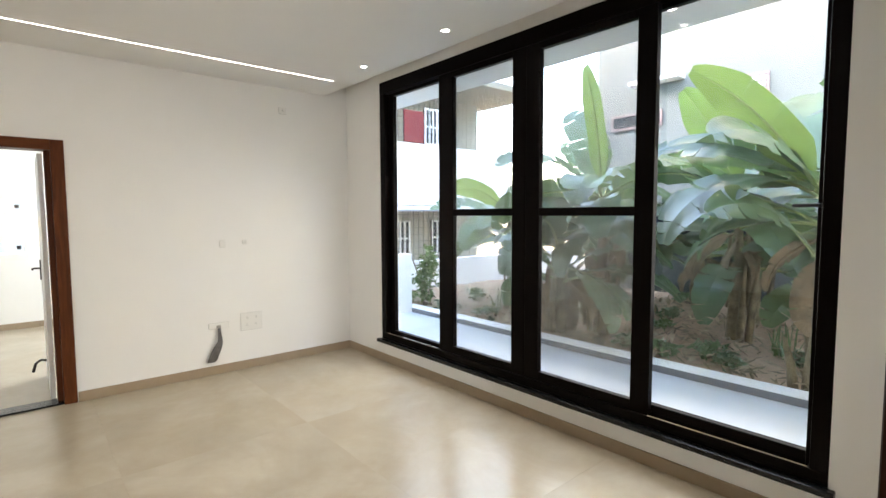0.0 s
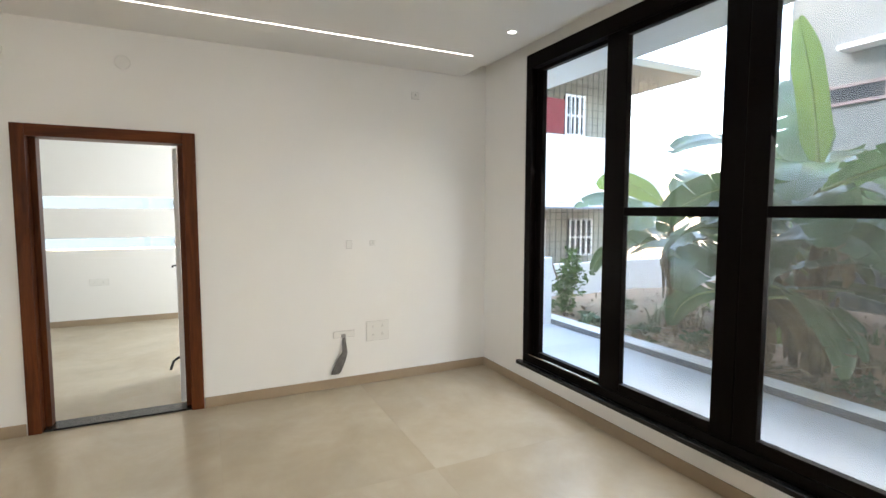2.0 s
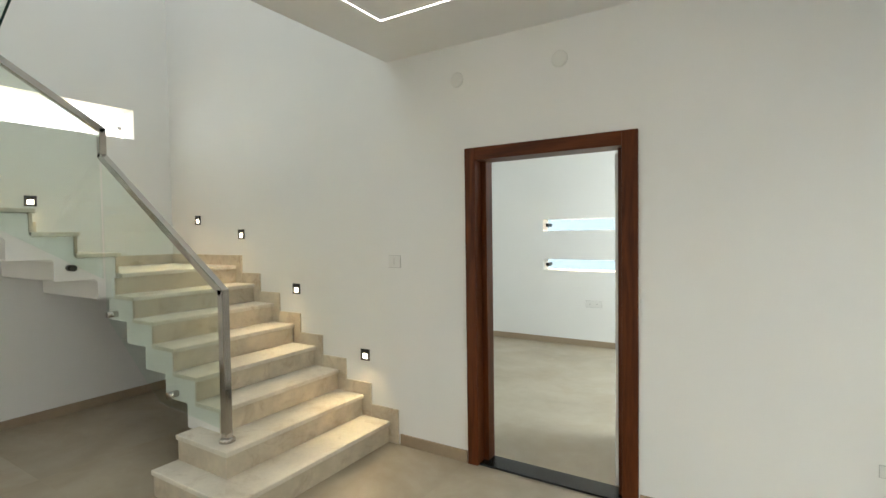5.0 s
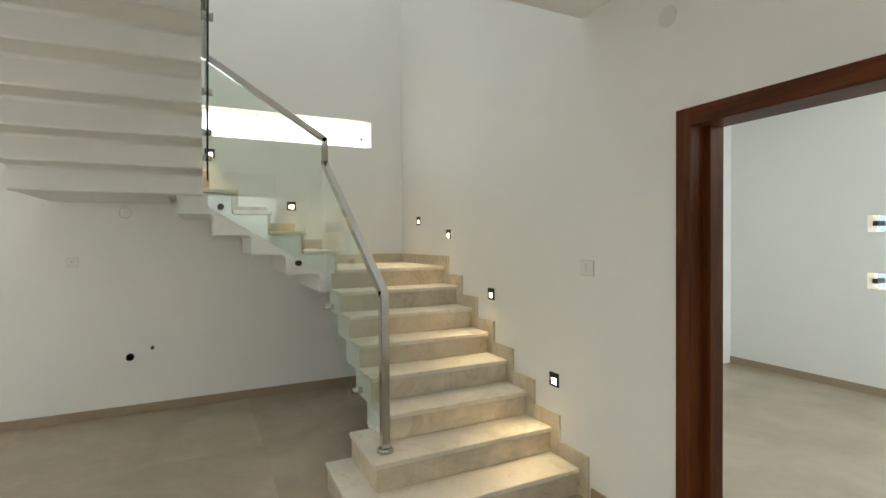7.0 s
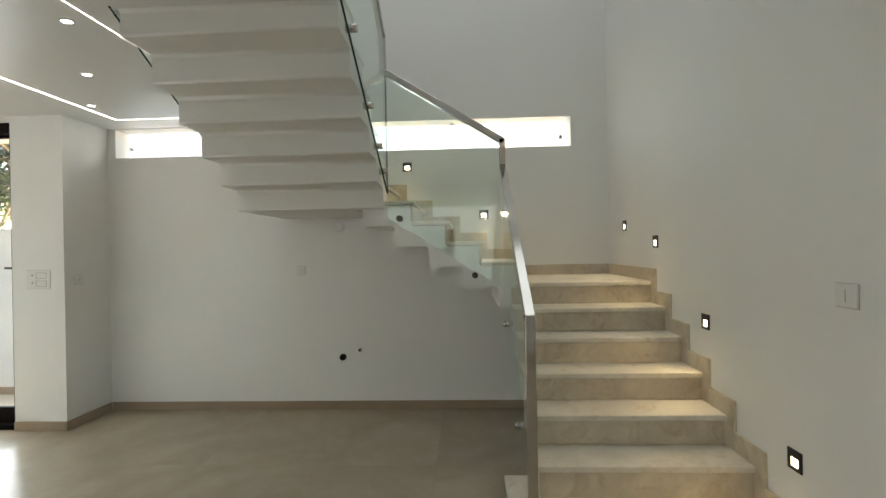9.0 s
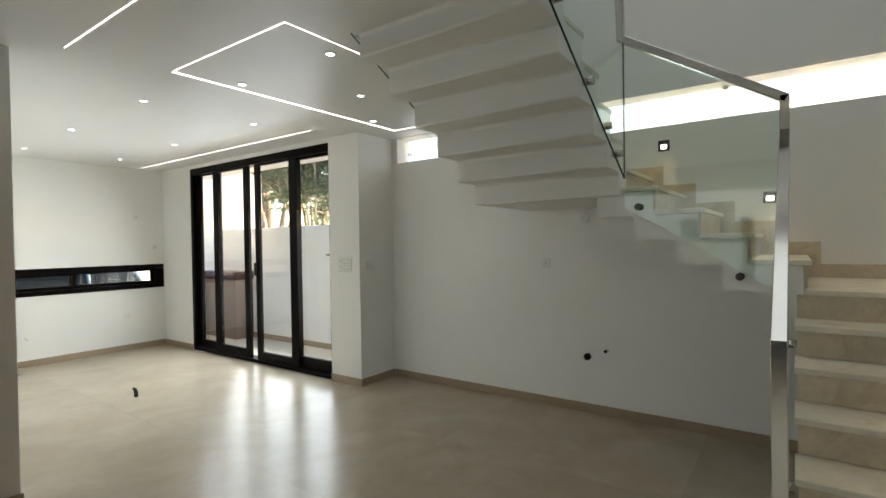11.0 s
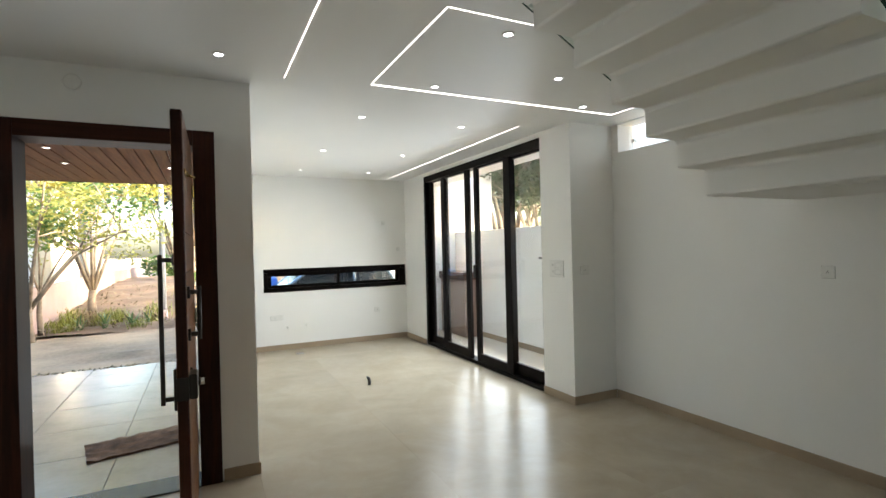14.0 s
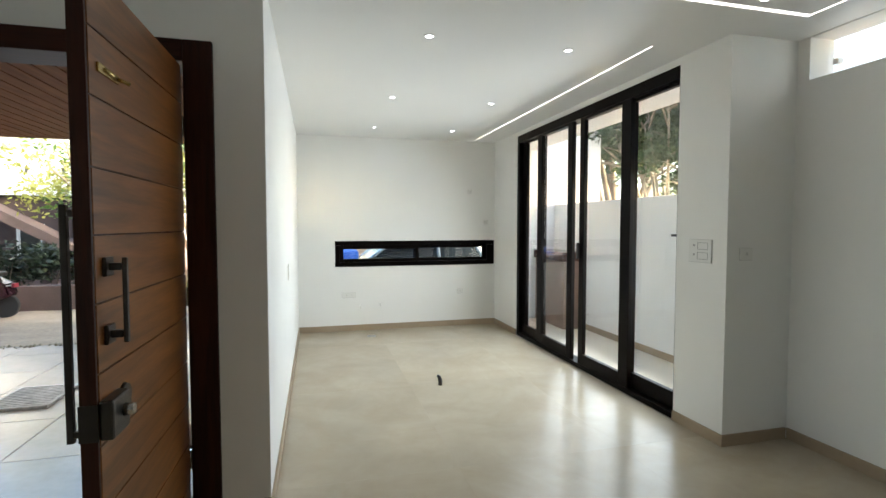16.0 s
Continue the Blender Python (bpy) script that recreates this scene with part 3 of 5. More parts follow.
part("pull_handle", pull(-0.003, -1, LEN - 0.075, 1.20, 1.485, 0.008, 0.05), DARKSTEEL, dl, "dark metal pull handle")
part("long_pull_handle", pull(TH + 0.003, 1, LEN - 0.10, 0.86, 1.66, 0.011, 0.06), DARKSTEEL, dl, "long dark metal bar handle")
lk = part("lock_box", boxes((-0.045, -0.003, LEN - 0.13, LEN + 0.012, 0.90, 1.03), bevel=0.008), DARKSTEEL, dl, "steel rim lock box")
kb = bmesh.new()
tube(kb, [(-0.045, LEN - 0.08, 0.97), (-0.075, LEN - 0.08, 0.97)], [0.022, 0.018], 14)
part("lock_knob", kb, STEEL, lk)
rb = bmesh.new()
tube(rb, [(-0.003, LEN - 0.19, 0.985), (-0.016, LEN - 0.19, 0.985)], [0.045, 0.04], 18)
box(rb, -0.013, -0.003, LEN - 0.235, LEN - 0.145, 0.90, 0.985, 0.004)
part("key_plate", rb, DARKSTEEL, dl)
part("lock_plate", boxes((-0.004, TH + 0.004, LEN + 0.012, LEN + 0.016, 0.90, 1.02), bevel=0.001), DARKSTEEL, dl)
part("outer_lock_plate", boxes((TH + 0.003, TH + 0.02, LEN - 0.11, LEN - 0.03, 0.84, 1.06), bevel=0.006), DARKSTEEL, dl)
bt = bmesh.new()
tube(bt, [(-0.012, LEN - 0.09, 2.10), (-0.012, LEN - 0.22, 2.10)], 0.008, 8)
box(bt, -0.012, -0.003, LEN - 0.21, LEN - 0.05, 2.085, 2.115, 0.002)
tube(bt, [(-0.012, LEN - 0.19, 2.10), (-0.05, LEN - 0.20, 2.085)], 0.007, 8)
part("tower_bolt", bt, material("worn_brass", (0.55, 0.40, 0.16), 0.25, 1.0, vary=0.1, scale=8), dl, "worn brass tower bolt")
for z in (0.35, 1.22, 2.10):
    hg = bmesh.new()
    tube(hg, [(-0.004, -0.006, z - 0.05), (-0.004, -0.006, z + 0.05)], 0.008, 8)
    part("hinge", hg, STEEL, dl)

# ---- stairs ----
def soften(bm, r=0.012, hollow=0.03):
    """Round the long plaster edges of a folded slab: hollows wide, noses tight."""
    long_edges = [e for e in bm.edges if e.calc_length() > 0.6 and (e.verts[0].co - e.verts[1].co).normalized().z ** 2 < 0.01]
    inner = [e for e in long_edges if not e.is_convex]
    bmesh.ops.bevel(bm, geom=inner, offset=hollow, segments=6, affect="EDGES", profile=0.5, clamp_overlap=True)
    outer = [e for e in bm.edges if e.calc_length() > 0.6 and e.is_convex and e.calc_face_angle(0) > 1.0 and (e.verts[0].co - e.verts[1].co).normalized().z ** 2 < 0.01]
    bmesh.ops.bevel(bm, geom=outer, offset=r, segments=3, affect="EDGES", profile=0.5, clamp_overlap=True)
    for f in bm.faces:
        f.smooth = abs(f.normal.x) < 0.99 and abs(f.normal.y) < 0.99 and abs(f.normal.z) < 0.99


R, GO = 0.167, 0.2657
stair = thing("staircase", (0, 0, 0), "cream marble folded stair in three flights", "staircase", kind="structure")
YI, XI = 4.14, -3.50
N1 = [-1.565 - GO * k for k in range(8)]
Z1 = [R * (k + 1) for k in range(8)]


def tread(x0, x1, y0, y1, top):
    return part("tread", boxes((x0, x1, y0, y1, top - 0.032, top), bevel=0.006), MARBLE, stair)


TT, TR = 0.20, 0.10
for k in range(8):
    x, z = N1[k], Z1[k]
    end = N1[k + 1] if k < 7 else WX
    inner = (3.83, 3.99)[k] if k < 2 else YI
    front = x - 0.018
    if k < 2:
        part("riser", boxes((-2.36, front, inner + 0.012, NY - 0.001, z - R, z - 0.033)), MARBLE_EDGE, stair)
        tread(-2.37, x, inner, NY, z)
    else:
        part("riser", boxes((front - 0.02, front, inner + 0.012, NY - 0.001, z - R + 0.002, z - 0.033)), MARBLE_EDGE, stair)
        if k < 7:
            tread(end - 0.03, x, inner, NY, z)
# structural folded plate of the first flight
bm = bmesh.new()
top, low = [], []
for k in range(2, 8):
    x, z = N1[k] - 0.04, Z1[k]
    top += [(x, z - R - 0.036 if k > 2 else 0.30), (x, z - 0.035)]
    low += [(x - TR, max(0.002, z - R - TT)), (x - TR, z - TT)]
top.append((-3.56, Z1[7] - 0.035))
low.append((-3.56, Z1[7] - TT))
prism(bm, [(top[0][0], 0.002)] + top + low[::-1], "y", YI + 0.014, NY - 0.003)
soften(bm)
part("stair_slab", bm, PAINT, stair, "white painted stepped underside")
L1 = Z1[7]
part("landing", boxes((WX, N1[7], YI + 0.05, NY, L1 - 0.032, L1), bevel=0.006), MARBLE, stair)
part("landing_slab", boxes((WX + 0.002, -3.561, YI + 0.06, NY - 0.003, L1 - TT, L1 - 0.034)), PAINT, stair, "white painted landing underside")
# second flight, climbing towards -y
N2 = [4.225, 3.945, 3.675, 3.40, 3.145]
bm = bmesh.new()
top, low = [], []
for k in range(5):
    y, z = N2[k], L1 + R * (k + 1)
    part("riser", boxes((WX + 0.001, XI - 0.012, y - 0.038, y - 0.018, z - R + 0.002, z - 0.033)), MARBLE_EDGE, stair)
    if k < 4:
        part("tread", boxes((WX, XI, N2[k + 1] - 0.03, y, z - 0.032, z), bevel=0.006), MARBLE, stair)
    top += [(y - 0.04, z - R - 0.036 if k else z - R - 0.19), (y - 0.04, z - 0.035)]
    low += [(y - 0.17, z - R - TT), (y - 0.17, z - TT)]
top.append((2.9, L1 + 5 * R - 0.035))
low.append((2.9, L1 + 5 * R - TT))
prism(bm, top + low[::-1], "x", WX + 0.003, XI - 0.016)
soften(bm)
part("stair_slab", bm, PAINT, stair, "white painted stepped underside")
L2 = L1 + 5 * R
YN, YS = 3.16, 1.975
part("landing", boxes((WX, XI - 0.02, YS, N2[4], L2 - 0.032, L2), bevel=0.006), MARBLE, stair)
part("landing_slab", boxes((WX + 0.002, -3.6205, YS + 0.005, 2.899, L2 - 0.225, L2 - 0.034)), PAINT, stair, "white painted landing underside")
# third flight, climbing towards +x
N3 = [-3.565 + 0.2640 * k for k in range(6)]
bm = bmesh.new()
top, low = [(-3.62, L2 - 0.036)], [(-3.62, L2 - 0.225)]
for k in range(6):
    x, z = N3[k], L2 + R * (k + 1)
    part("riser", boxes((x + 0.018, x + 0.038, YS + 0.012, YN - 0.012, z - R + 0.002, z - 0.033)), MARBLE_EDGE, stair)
    e = N3[k + 1] + 0.03 if k < 5 else -1.80
    part("tread", boxes((x, e, YS, YN, z - 0.032, z), bevel=0.006), MARBLE, stair)
    top += [(x + 0.04, z - R - 0.036), (x + 0.04, z - 0.035)]
    low += [(x + 0.11, z - R - 0.225), (x + 0.11, z - 0.225 if k < 5 else CZ + 0.003)]
top.append((-1.802, L2 + 6 * R - 0.035))
low.append((-1.802, CZ + 0.003))
prism(bm, top + low[::-1], "y", YS + 0.004, YN - 0.004)
soften(bm)
part("stair_slab", bm, PAINT, stair, "white painted stepped underside")
# stepped wall skirting
for k in range(8):
    x0 = N1[k] + 0.075
    x1 = N1[k + 1] + 0.075 if k < 7 else WX
    part("stair_skirting", boxes((x1, x0, NY - 0.016, NY, Z1[k] - R if k else 0.0, Z1[k] + 0.10), bevel=0.003), MARBLE_EDGE, stair)
part("stair_skirting", boxes((WX, WX + 0.016, N2[0] + 0.075, NY - 0.017, L1, L1 + 0.10), bevel=0.003), MARBLE_EDGE, stair)
for k in range(5):
    y1 = N2[k] + 0.075
    y0 = N2[k + 1] + 0.075 if k < 4 else YS
    z = L1 + R * (k + 1)
    part("stair_skirting", boxes((WX, WX + 0.016, y0, y1, z - R + 0.002, z + 0.10), bevel=0.003), MARBLE_EDGE, stair)

# ---- glass balustrade ----
bal = thing("stair_balustrade", (0, 0, 0), "glass stair balustrade with square steel handrail", "balustrade")


def rail_bar(pts, w=0.025, name="handrail"):
    bm = bmesh.new()
    for a, b in zip(pts, pts[1:]):
        a, b = Vector(a), Vector(b)
        d = (b - a).normalized()
        side = d.cross(Vector((0, 0, 1)))
        side = side.normalized() if side.length > 0.05 else Vector((1, 0, 0))
        up = side.cross(d)
        a, b = a - d * w * 0.6, b + d * w * 0.6
        lo = [bm.verts.new(a + w * (i * side + j * up)) for i, j in ((-1, -1), (1, -1), (1, 1), (-1, 1))]
        hi = [bm.verts.new(b + w * (i * side + j * up)) for i, j in ((-1, -1), (1, -1), (1, 1), (-1, 1))]
        bm.faces.new(lo)
        bm.faces.new(hi[::-1])
        for i in range(4):
            bm.faces.new((lo[i], hi[i], hi[(i + 1) % 4], lo[(i + 1) % 4]))
    bmesh.ops.recalc_face_normals(bm, faces=bm.faces[:])
    bmesh.ops.bevel(bm, geom=bm.edges[:], offset=0.003, segments=1, affect="EDGES")
    return part(name, bm, STEEL, bal)


GY, GX = 4.10, -3.475
newel = rail_bar([(-1.98, GY, 0.36), (-1.98, GY, 1.275)], 0.025, "newel_post")
fb = bmesh.new()
tube(fb, [(-1.98, GY, 0.334), (-1.98, GY, 0.35), (-1.98, GY, 0.358)], [0.05, 0.05, 0.04], 18)
part("base_flange", fb, STEEL, newel)
rail_bar([(-1.98, GY, 1.275), (GX, GY, 2.255), (GX, GY, 2.455)])
rail_bar([(GX, GY, 2.455), (GX, 3.17, 3.03)])
rail_bar([(GX, 3.17, 3.03), (GX + 0.03, 3.17, 3.30), (-1.9, 3.17, 4.28)])
for name, out, axis, at in (
    ("glass_panel", [(-1.99, 0.40), (-1.99, 1.255), (GX, 2.235), (GX, 1.00), (-2.75, 0.45)], "y", GY),
    ("glass_panel", [(GY - 0.02, 1.30), (GY - 0.02, 2.44), (3.19, 3.00), (3.19, 1.86)], "x", GX),
    ("glass_panel", [(GX + 0.02, 2.06), (GX + 0.02, 3.02), (GX + 0.05, 3.27), (-1.9, 4.25), (-1.9, 2.98)], "y", YN + 0.03),
    ("glass_panel", [(-3.60, 2.10), (-3.60, 3.10), (-1.9, 4.25), (-1.9, 3.02)], "y", YS - 0.02),
):
    bm = bmesh.new()
    prism(bm, out, axis, at - 0.006, at + 0.006)
    g = part(name, bm, RAILGLASS, bal, "clear greenish toughened glass panel")
    g.data.materials.append(GLASSEDGE)
    for f in g.data.polygons if at not in (GY, GX) else ():
        f.material_index = 0 if abs(f.normal["xyz".index(axis)]) > 0.9 else 1
    g.visible_shadow = False
for p, ax in (((-2.62, YI, 0.52), "y"), ((-3.44, YI, 1.02), "y"), ((XI, 3.87, 1.40), "x"), ((XI, 3.28, 1.86), "x"), ((-3.3, YN, 2.21), "y"), ((-2.75, YN, 2.55), "y"), ((-2.3, YN, 2.85), "y"), ((-3.1, YN, 2.36), "y")):
    bm = bmesh.new()
    d = Vector((0, 1, 0)) if ax == "y" else Vector((1, 0, 0))
    s = -1 if p[1] == YI else 1
    tube(bm, [Vector(p) - d * 0.02 * s, Vector(p) + d * s * 0.06], 0.024, 14)
    part("glass_standoff", bm, DARKSTEEL if ax == "x" else STEEL, bal)

# ---- step lights ----
def step_light(x, y, z, face):
    """A small recessed step lamp: face is 'n' on the north wall or 'w' on the west wall."""
    ob = thing("step_light", (x, y, z), "small black step light glowing warm in the wall", "wall light", "step lights along the stair")
    fr = boxes((-0.046, 0.046, -0.008, 0.0, -0.046, -0.030), (-0.046, 0.046, -0.008, 0.0, 0.010, 0.046), (-0.046, -0.025, -0.008, 0.0, -0.030, 0.010), (0.025, 0.046, -0.008, 0.0, -0.030, 0.010), bevel=0.002)
    part("bezel", fr, BLACKPL, ob)
    part("diffuser", boxes((-0.025, 0.025, -0.004, 0.0, -0.030, 0.010)), STEPGLOW, ob, "glowing warm diffuser")
    if face == "w":
        ob.rotation_euler = (0, 0, radians(90))
    return ob


LIGHTS = [(-1.816, NY - 0.001, 0.655, "n"), (-2.60, NY - 0.001, 1.148, "n"), (-3.352, NY - 0.001, 1.638, "n"), (-4.06, NY - 0.001, 1.79, "n"), (WX + 0.001, 3.99, 1.953, "w"), (WX + 0.001, 3.226, 2.448, "w")]
WARM = (1.0, 0.72, 0.38)
for x, y, z, f in LIGHTS:
    step_light(x, y, z, f)
    eye = Vector((x, y, z - 0.005)) + (Vector((0, -0.04, 0)) if f == "n" else Vector((0.04, 0, 0)))
    aim = eye + (Vector((0.08, -0.4, -0.5)) if f == "n" else Vector((0.4, 0.05, -0.5)))
    area("step_lamp", look(eye, aim), 0.05, 0.05, 0.052, WARM, 115)

# ---- ceiling lights ----
def strip(name, *rows):
    ob = thing(name, (0, 0, 0), "slim recessed warm white LED ceiling strip", "strip light", "ceiling LED strips")
    for r in rows:
        part("diffuser", boxes((*r, CZ - 0.003, CZ + 0.002)), STRIPGLOW, ob)
    return ob


S = 0.003
strip("strip_light", (-1.12 - S, -1.12 + S, 0.36, 4.63 - S), (-1.12 - S, 2.40, 4.63 - S, 4.63 + S))
strip("strip_light", (-1.745 - S, -1.745 + S, 0.48, 1.765), (-4.20, -1.745 - S, 0.44 - S, 0.44 + S + 0.02), (-3.2, -1.745 + S, 1.765, 1.765 + 2 * S), (-4.20 - S, -4.20 + S, 0.44, 1.85))
strip("strip_light", (-3.59 - S, -3.59 + S, -4.42, -0.26))
SPOTS = [(-0.68, 0.65), (-1.945, -0.48), (-1.945, -2.18), (-1.945, -3.80), (-3.027, -0.49), (-3.027, -2.18), (-3.033, -3.78), (-2.22, 0.585), (-2.225, 1.61), (-3.013, 1.10), (-3.725, 0.57), (2.37, 2.87), (2.38, 4.01), (2.37, 1.7)]


def downlight(x, y, z):
    ob = thing("downlight", (x, y, z), "small round white recessed LED downlight", "downlight", "ceiling downlights")
    bm = bmesh.new()
    n = 28
    ring = lambda r, h: [bm.verts.new((r * math.cos(2 * math.pi * k / n), r * math.sin(2 * math.pi * k / n), h)) for k in range(n)]
    rings = [ring(0.040, 0.0), ring(0.040, -0.004), ring(0.029, -0.006), ring(0.026, 0.004)]
    for a, b in zip(rings, rings[1:]):
        for k in range(n):
            bm.faces.new((a[k], a[(k + 1) % n], b[(k + 1) % n], b[k])).smooth = True
    part("trim_ring", bm, PLASTIC, ob)
    bm = bmesh.new()
    bmesh.ops.create_circle(bm, cap_ends=True, radius=0.027, segments=20)
    part("led_disc", bm, SPOTGLOW, ob, "glowing white disc").location = (0, 0, -0.003)
    return ob


first = downlight(*SPOTS[0], CZ)
for x, y in SPOTS[1:]:
    copy_thing(first, pose(x, y, CZ))

# ---- fittings on the walls ----
def plate(name, m, w, h, label, category, holes=(), mat=PLASTIC):
    """A wall plate in its own x-z plane, facing -y; holes are small dark insets (x, z, w, h)."""
    ob = thing(name, (0, 0, 0), label, category)
    ob.matrix_world = m
    part("cover", boxes((-w / 2, w / 2, -0.009, 0.0, -h / 2, h / 2), bevel=0.003), mat, ob)
    # Slightly larger grey rim paints a thin shadow line around the cover.
    part("shadow_rim", boxes((-w / 2 - 0.002, w / 2 + 0.002, -0.003, 0.0, -h / 2 - 0.003, h / 2 + 0.002)), PLATESHADOW, ob, "grey rim painted as the plate's shadow outline")
    for x, z, a, b in holes:
        part("socket_hole", boxes((x - a / 2, x + a / 2, -0.0105, -0.008, z - b / 2, z + b / 2)), SOCKET if b < 0.04 or a < 0.04 else BLACKPL, ob)
    return ob


def north(x, z):
    return pose(x, NY - 0.0005, z)


def west(y, z):
    return pose(WX + 0.0005, y, z, 0, 0, 90)


def south(x, z):
    return pose(x, SY + 0.0005, z, 0, 0, 180)


PINS = [(-0.006, -0.004, 0.006, 0.006), (0.006, -0.004, 0.006, 0.006), (0, 0.008, 0.007, 0.007)]


def pins(*centres):
    return [(x + a, z + b, w, h) for x, z in centres for a, b, w, h in PINS]


plate("socket_plate", north(1.73, 0.487), 0.215, 0.18, "white four gang socket plate low on the wall", "socket", pins((-0.045, 0.04), (0.045, 0.04), (-0.045, -0.035), (0.045, -0.035)))
cov = plate("cable_plate", north(1.41, 0.485), 0.19, 0.055, "white blank plate with cables hanging out", "cable outlet", [(-0.005, -0.012, 0.042, 0.03)], PLASTIC)
for k in range(4):
    cb = bmesh.new()
    o = 0.011 * (k - 1.5)
    tube(cb, [(o * 0.4, -0.012, -0.03), (o * 0.6 - 0.004, -0.03, -0.08), (o + 0.0, -0.035, -0.16), (o * 1.8 - 0.03, -0.035, -0.22), (o * 2.0 - 0.075, -0.025, -0.33), (o * 1.6 - 0.088, -0.02, -0.355)], [0.007, 0.008, 0.009, 0.012, 0.012, 0.009], 8)
    part("cable", cb, CABLE, cov, "taped grey cable")
plate("socket_plate", north(1.69, 1.31), 0.05, 0.04, "small white single socket plate", "socket", pins((0, 0)))
plate("blank_plate", north(1.47, 1.30), 0.05, 0.07, "small white blank plate", "blank plate")
plate("socket_plate", north(2.12, 2.683), 0.075, 0.06, "small white socket high on the wall", "socket", pins((0, 0)))
plate("switch_plate", north(-1.505, 1.41), 0.11, 0.09, "white two gang switch plate by the stair", "switch", [(0.0, 0.0, 0.002, 0.05)])
plate("socket_plate", west(2.116, 1.418), 0.085, 0.085, "small white wall socket under the stair", "socket", pins((0, 0)))
plate("switch_plate", pose(SX + 0.0005, -0.155, 1.40, 0, 0, 90), 0.225, 0.17, "large white switch plate beside the sliding door", "switch", [(-0.055, 0.04, 0.016, 0.016), (-0.055, -0.03, 0.012, 0.016), (0.03, 0.062, 0.10, 0.003), (0.03, 0.012, 0.10, 0.003), (-0.02, 0.037, 0.003, 0.05), (0.08, 0.037, 0.003, 0.05), (0.03, -0.012, 0.10, 0.003), (0.03, -0.062, 0.10, 0.003), (-0.02, -0.037, 0.003, 0.05), (0.08, -0.037, 0.003, 0.05)])
plate("socket_plate", pose(-4.135, 0.0905, 1.387, 0, 0, 180), 0.11, 0.085, "white socket plate on the wall return", "socket", pins((0.0, 0.0)))
plate("socket_plate", south(-1.63, 0.54), 0.20, 0.075, "white socket plate below the ribbon window", "socket", pins((0.05, 0), (-0.03, 0)))
plate("socket_plate", south(-3.38, 0.55), 0.09, 0.075, "small white socket plate low on the dining wall", "socket", pins((0, 0)))
plate("socket_plate", south(-3.54, 2.13), 0.06, 0.06, "small white socket high on the dining wall", "socket", pins((0, 0)))
plate("socket_plate", south(-3.82, 1.645), 0.06, 0.06, "small white socket above the ribbon window", "socket", pins((0, 0)))
plate("switch_plate", pose(-0.9005, -1.92, 1.15, 0, 0, -90), 0.09, 0.14, "white switch plate on the dining wall", "switch", [(0, 0, 0.05, 0.002)])
plate("socket_plate", pose(-1.05, BY - 0.0005, 0.60), 0.22, 0.09, "white socket plate in the back room", "socket", pins((-0.05, 0), (0.05, 0)))


def round_cover(m):
    ob = thing("round_cover", (0, 0, 0), "round white blanking cover on the wall", "blanking cover", "round wall covers")
    ob.matrix_world = m
    bm = bmesh.new()
    tube(bm, [(0, 0, 0), (0, -0.006, 0), (0, -0.010, 0)], [0.052, 0.052, 0.044], 24)
    part("cover", bm, PLASTIC, ob)
    return ob


for m in (north(-0.935, 2.682), north(-0.203, 2.684), west(2.52, 1.858), pose(0.18, EY + 0.0005, 2.80, 0, 0, 180)):
    round_cover(m)


def pipe_stub(m, r, length, mat, label):
    ob = thing("pipe_stub", (0, 0, 0), label, "pipe")
    ob.matrix_world = m
    bm = bmesh.new()
    tube(bm, [(0, 0.03, 0), (0, -length, 0), (0, -length, 0), (0, -length + 0.01, 0)], [r, r, r * 0.75, r * 0.7], 16)
    part("pipe", bm, mat, ob)


pipe_stub(west(2.535, 0.532), 0.032, 0.035, BLACKPL, "black capped waste pipe stub in the wall")
pipe_stub(west(2.715, 0.607), 0.016, 0.05, STEEL, "small steel water pipe stub in the wall")
pipe_stub(south(-1.80, 0.375) @ pose(0, 0, 0, 12, 0, 0), 0.011, 0.10, PLASTIC, "slim white tap point in the dining wall")
pipe_stub(south(-2.10, 0.40) @ pose(0, 0, 0, 12, 0, 0), 0.011, 0.10, PLASTIC, "slim white tap point in the dining wall")
fp = thing("floor_conduit", (-2.343, -1.745, 0), "short black conduit sticking out of the floor", "conduit")
bm = bmesh.new()
tube(bm, [(0, 0, -0.01), (0, 0, 0.05), (0.012, 0.004, 0.085), (0.03, 0.006, 0.10)], [0.02, 0.02, 0.018, 0.014], 10)
part("conduit", bm, BLACKPL, fp)
ft = thing("floor_trap", (-1.92, -4.1, 0.0), "small square steel floor drain cover", "floor drain")
part("grate", boxes((-0.06, 0.06, -0.06, 0.06, 0, 0.004), bevel=0.002), STEEL, ft)

# ---- outside: ground ----
structure("ground", boxes((-300, 300, -300, 300, -0.6, -0.32)), SAND, "pale sandy ground reaching far away", "ground")
bm = bmesh.new()
nx, ny = 60, 30
grid = [[bm.verts.new((-12 + 24 * i / nx, -9.6 + 4.95 * j / ny, -0.13 + 0.05 * noise.noise((i * 0.35, j * 0.35, 2)) + 0.02 * noise.noise((i * 1.3, j * 1.3, 5)))) for j in range(ny + 1)] for i in range(nx + 1)]
for i in range(nx):
    for j in range(ny):
        bm.faces.new((grid[i][j], grid[i + 1][j], grid[i + 1][j + 1], grid[i][j + 1])).smooth = True
structure("road", bm, SAND, "uneven sandy road in front of the porch", "road")
bm = bmesh.new()
nx, ny = 60, 60
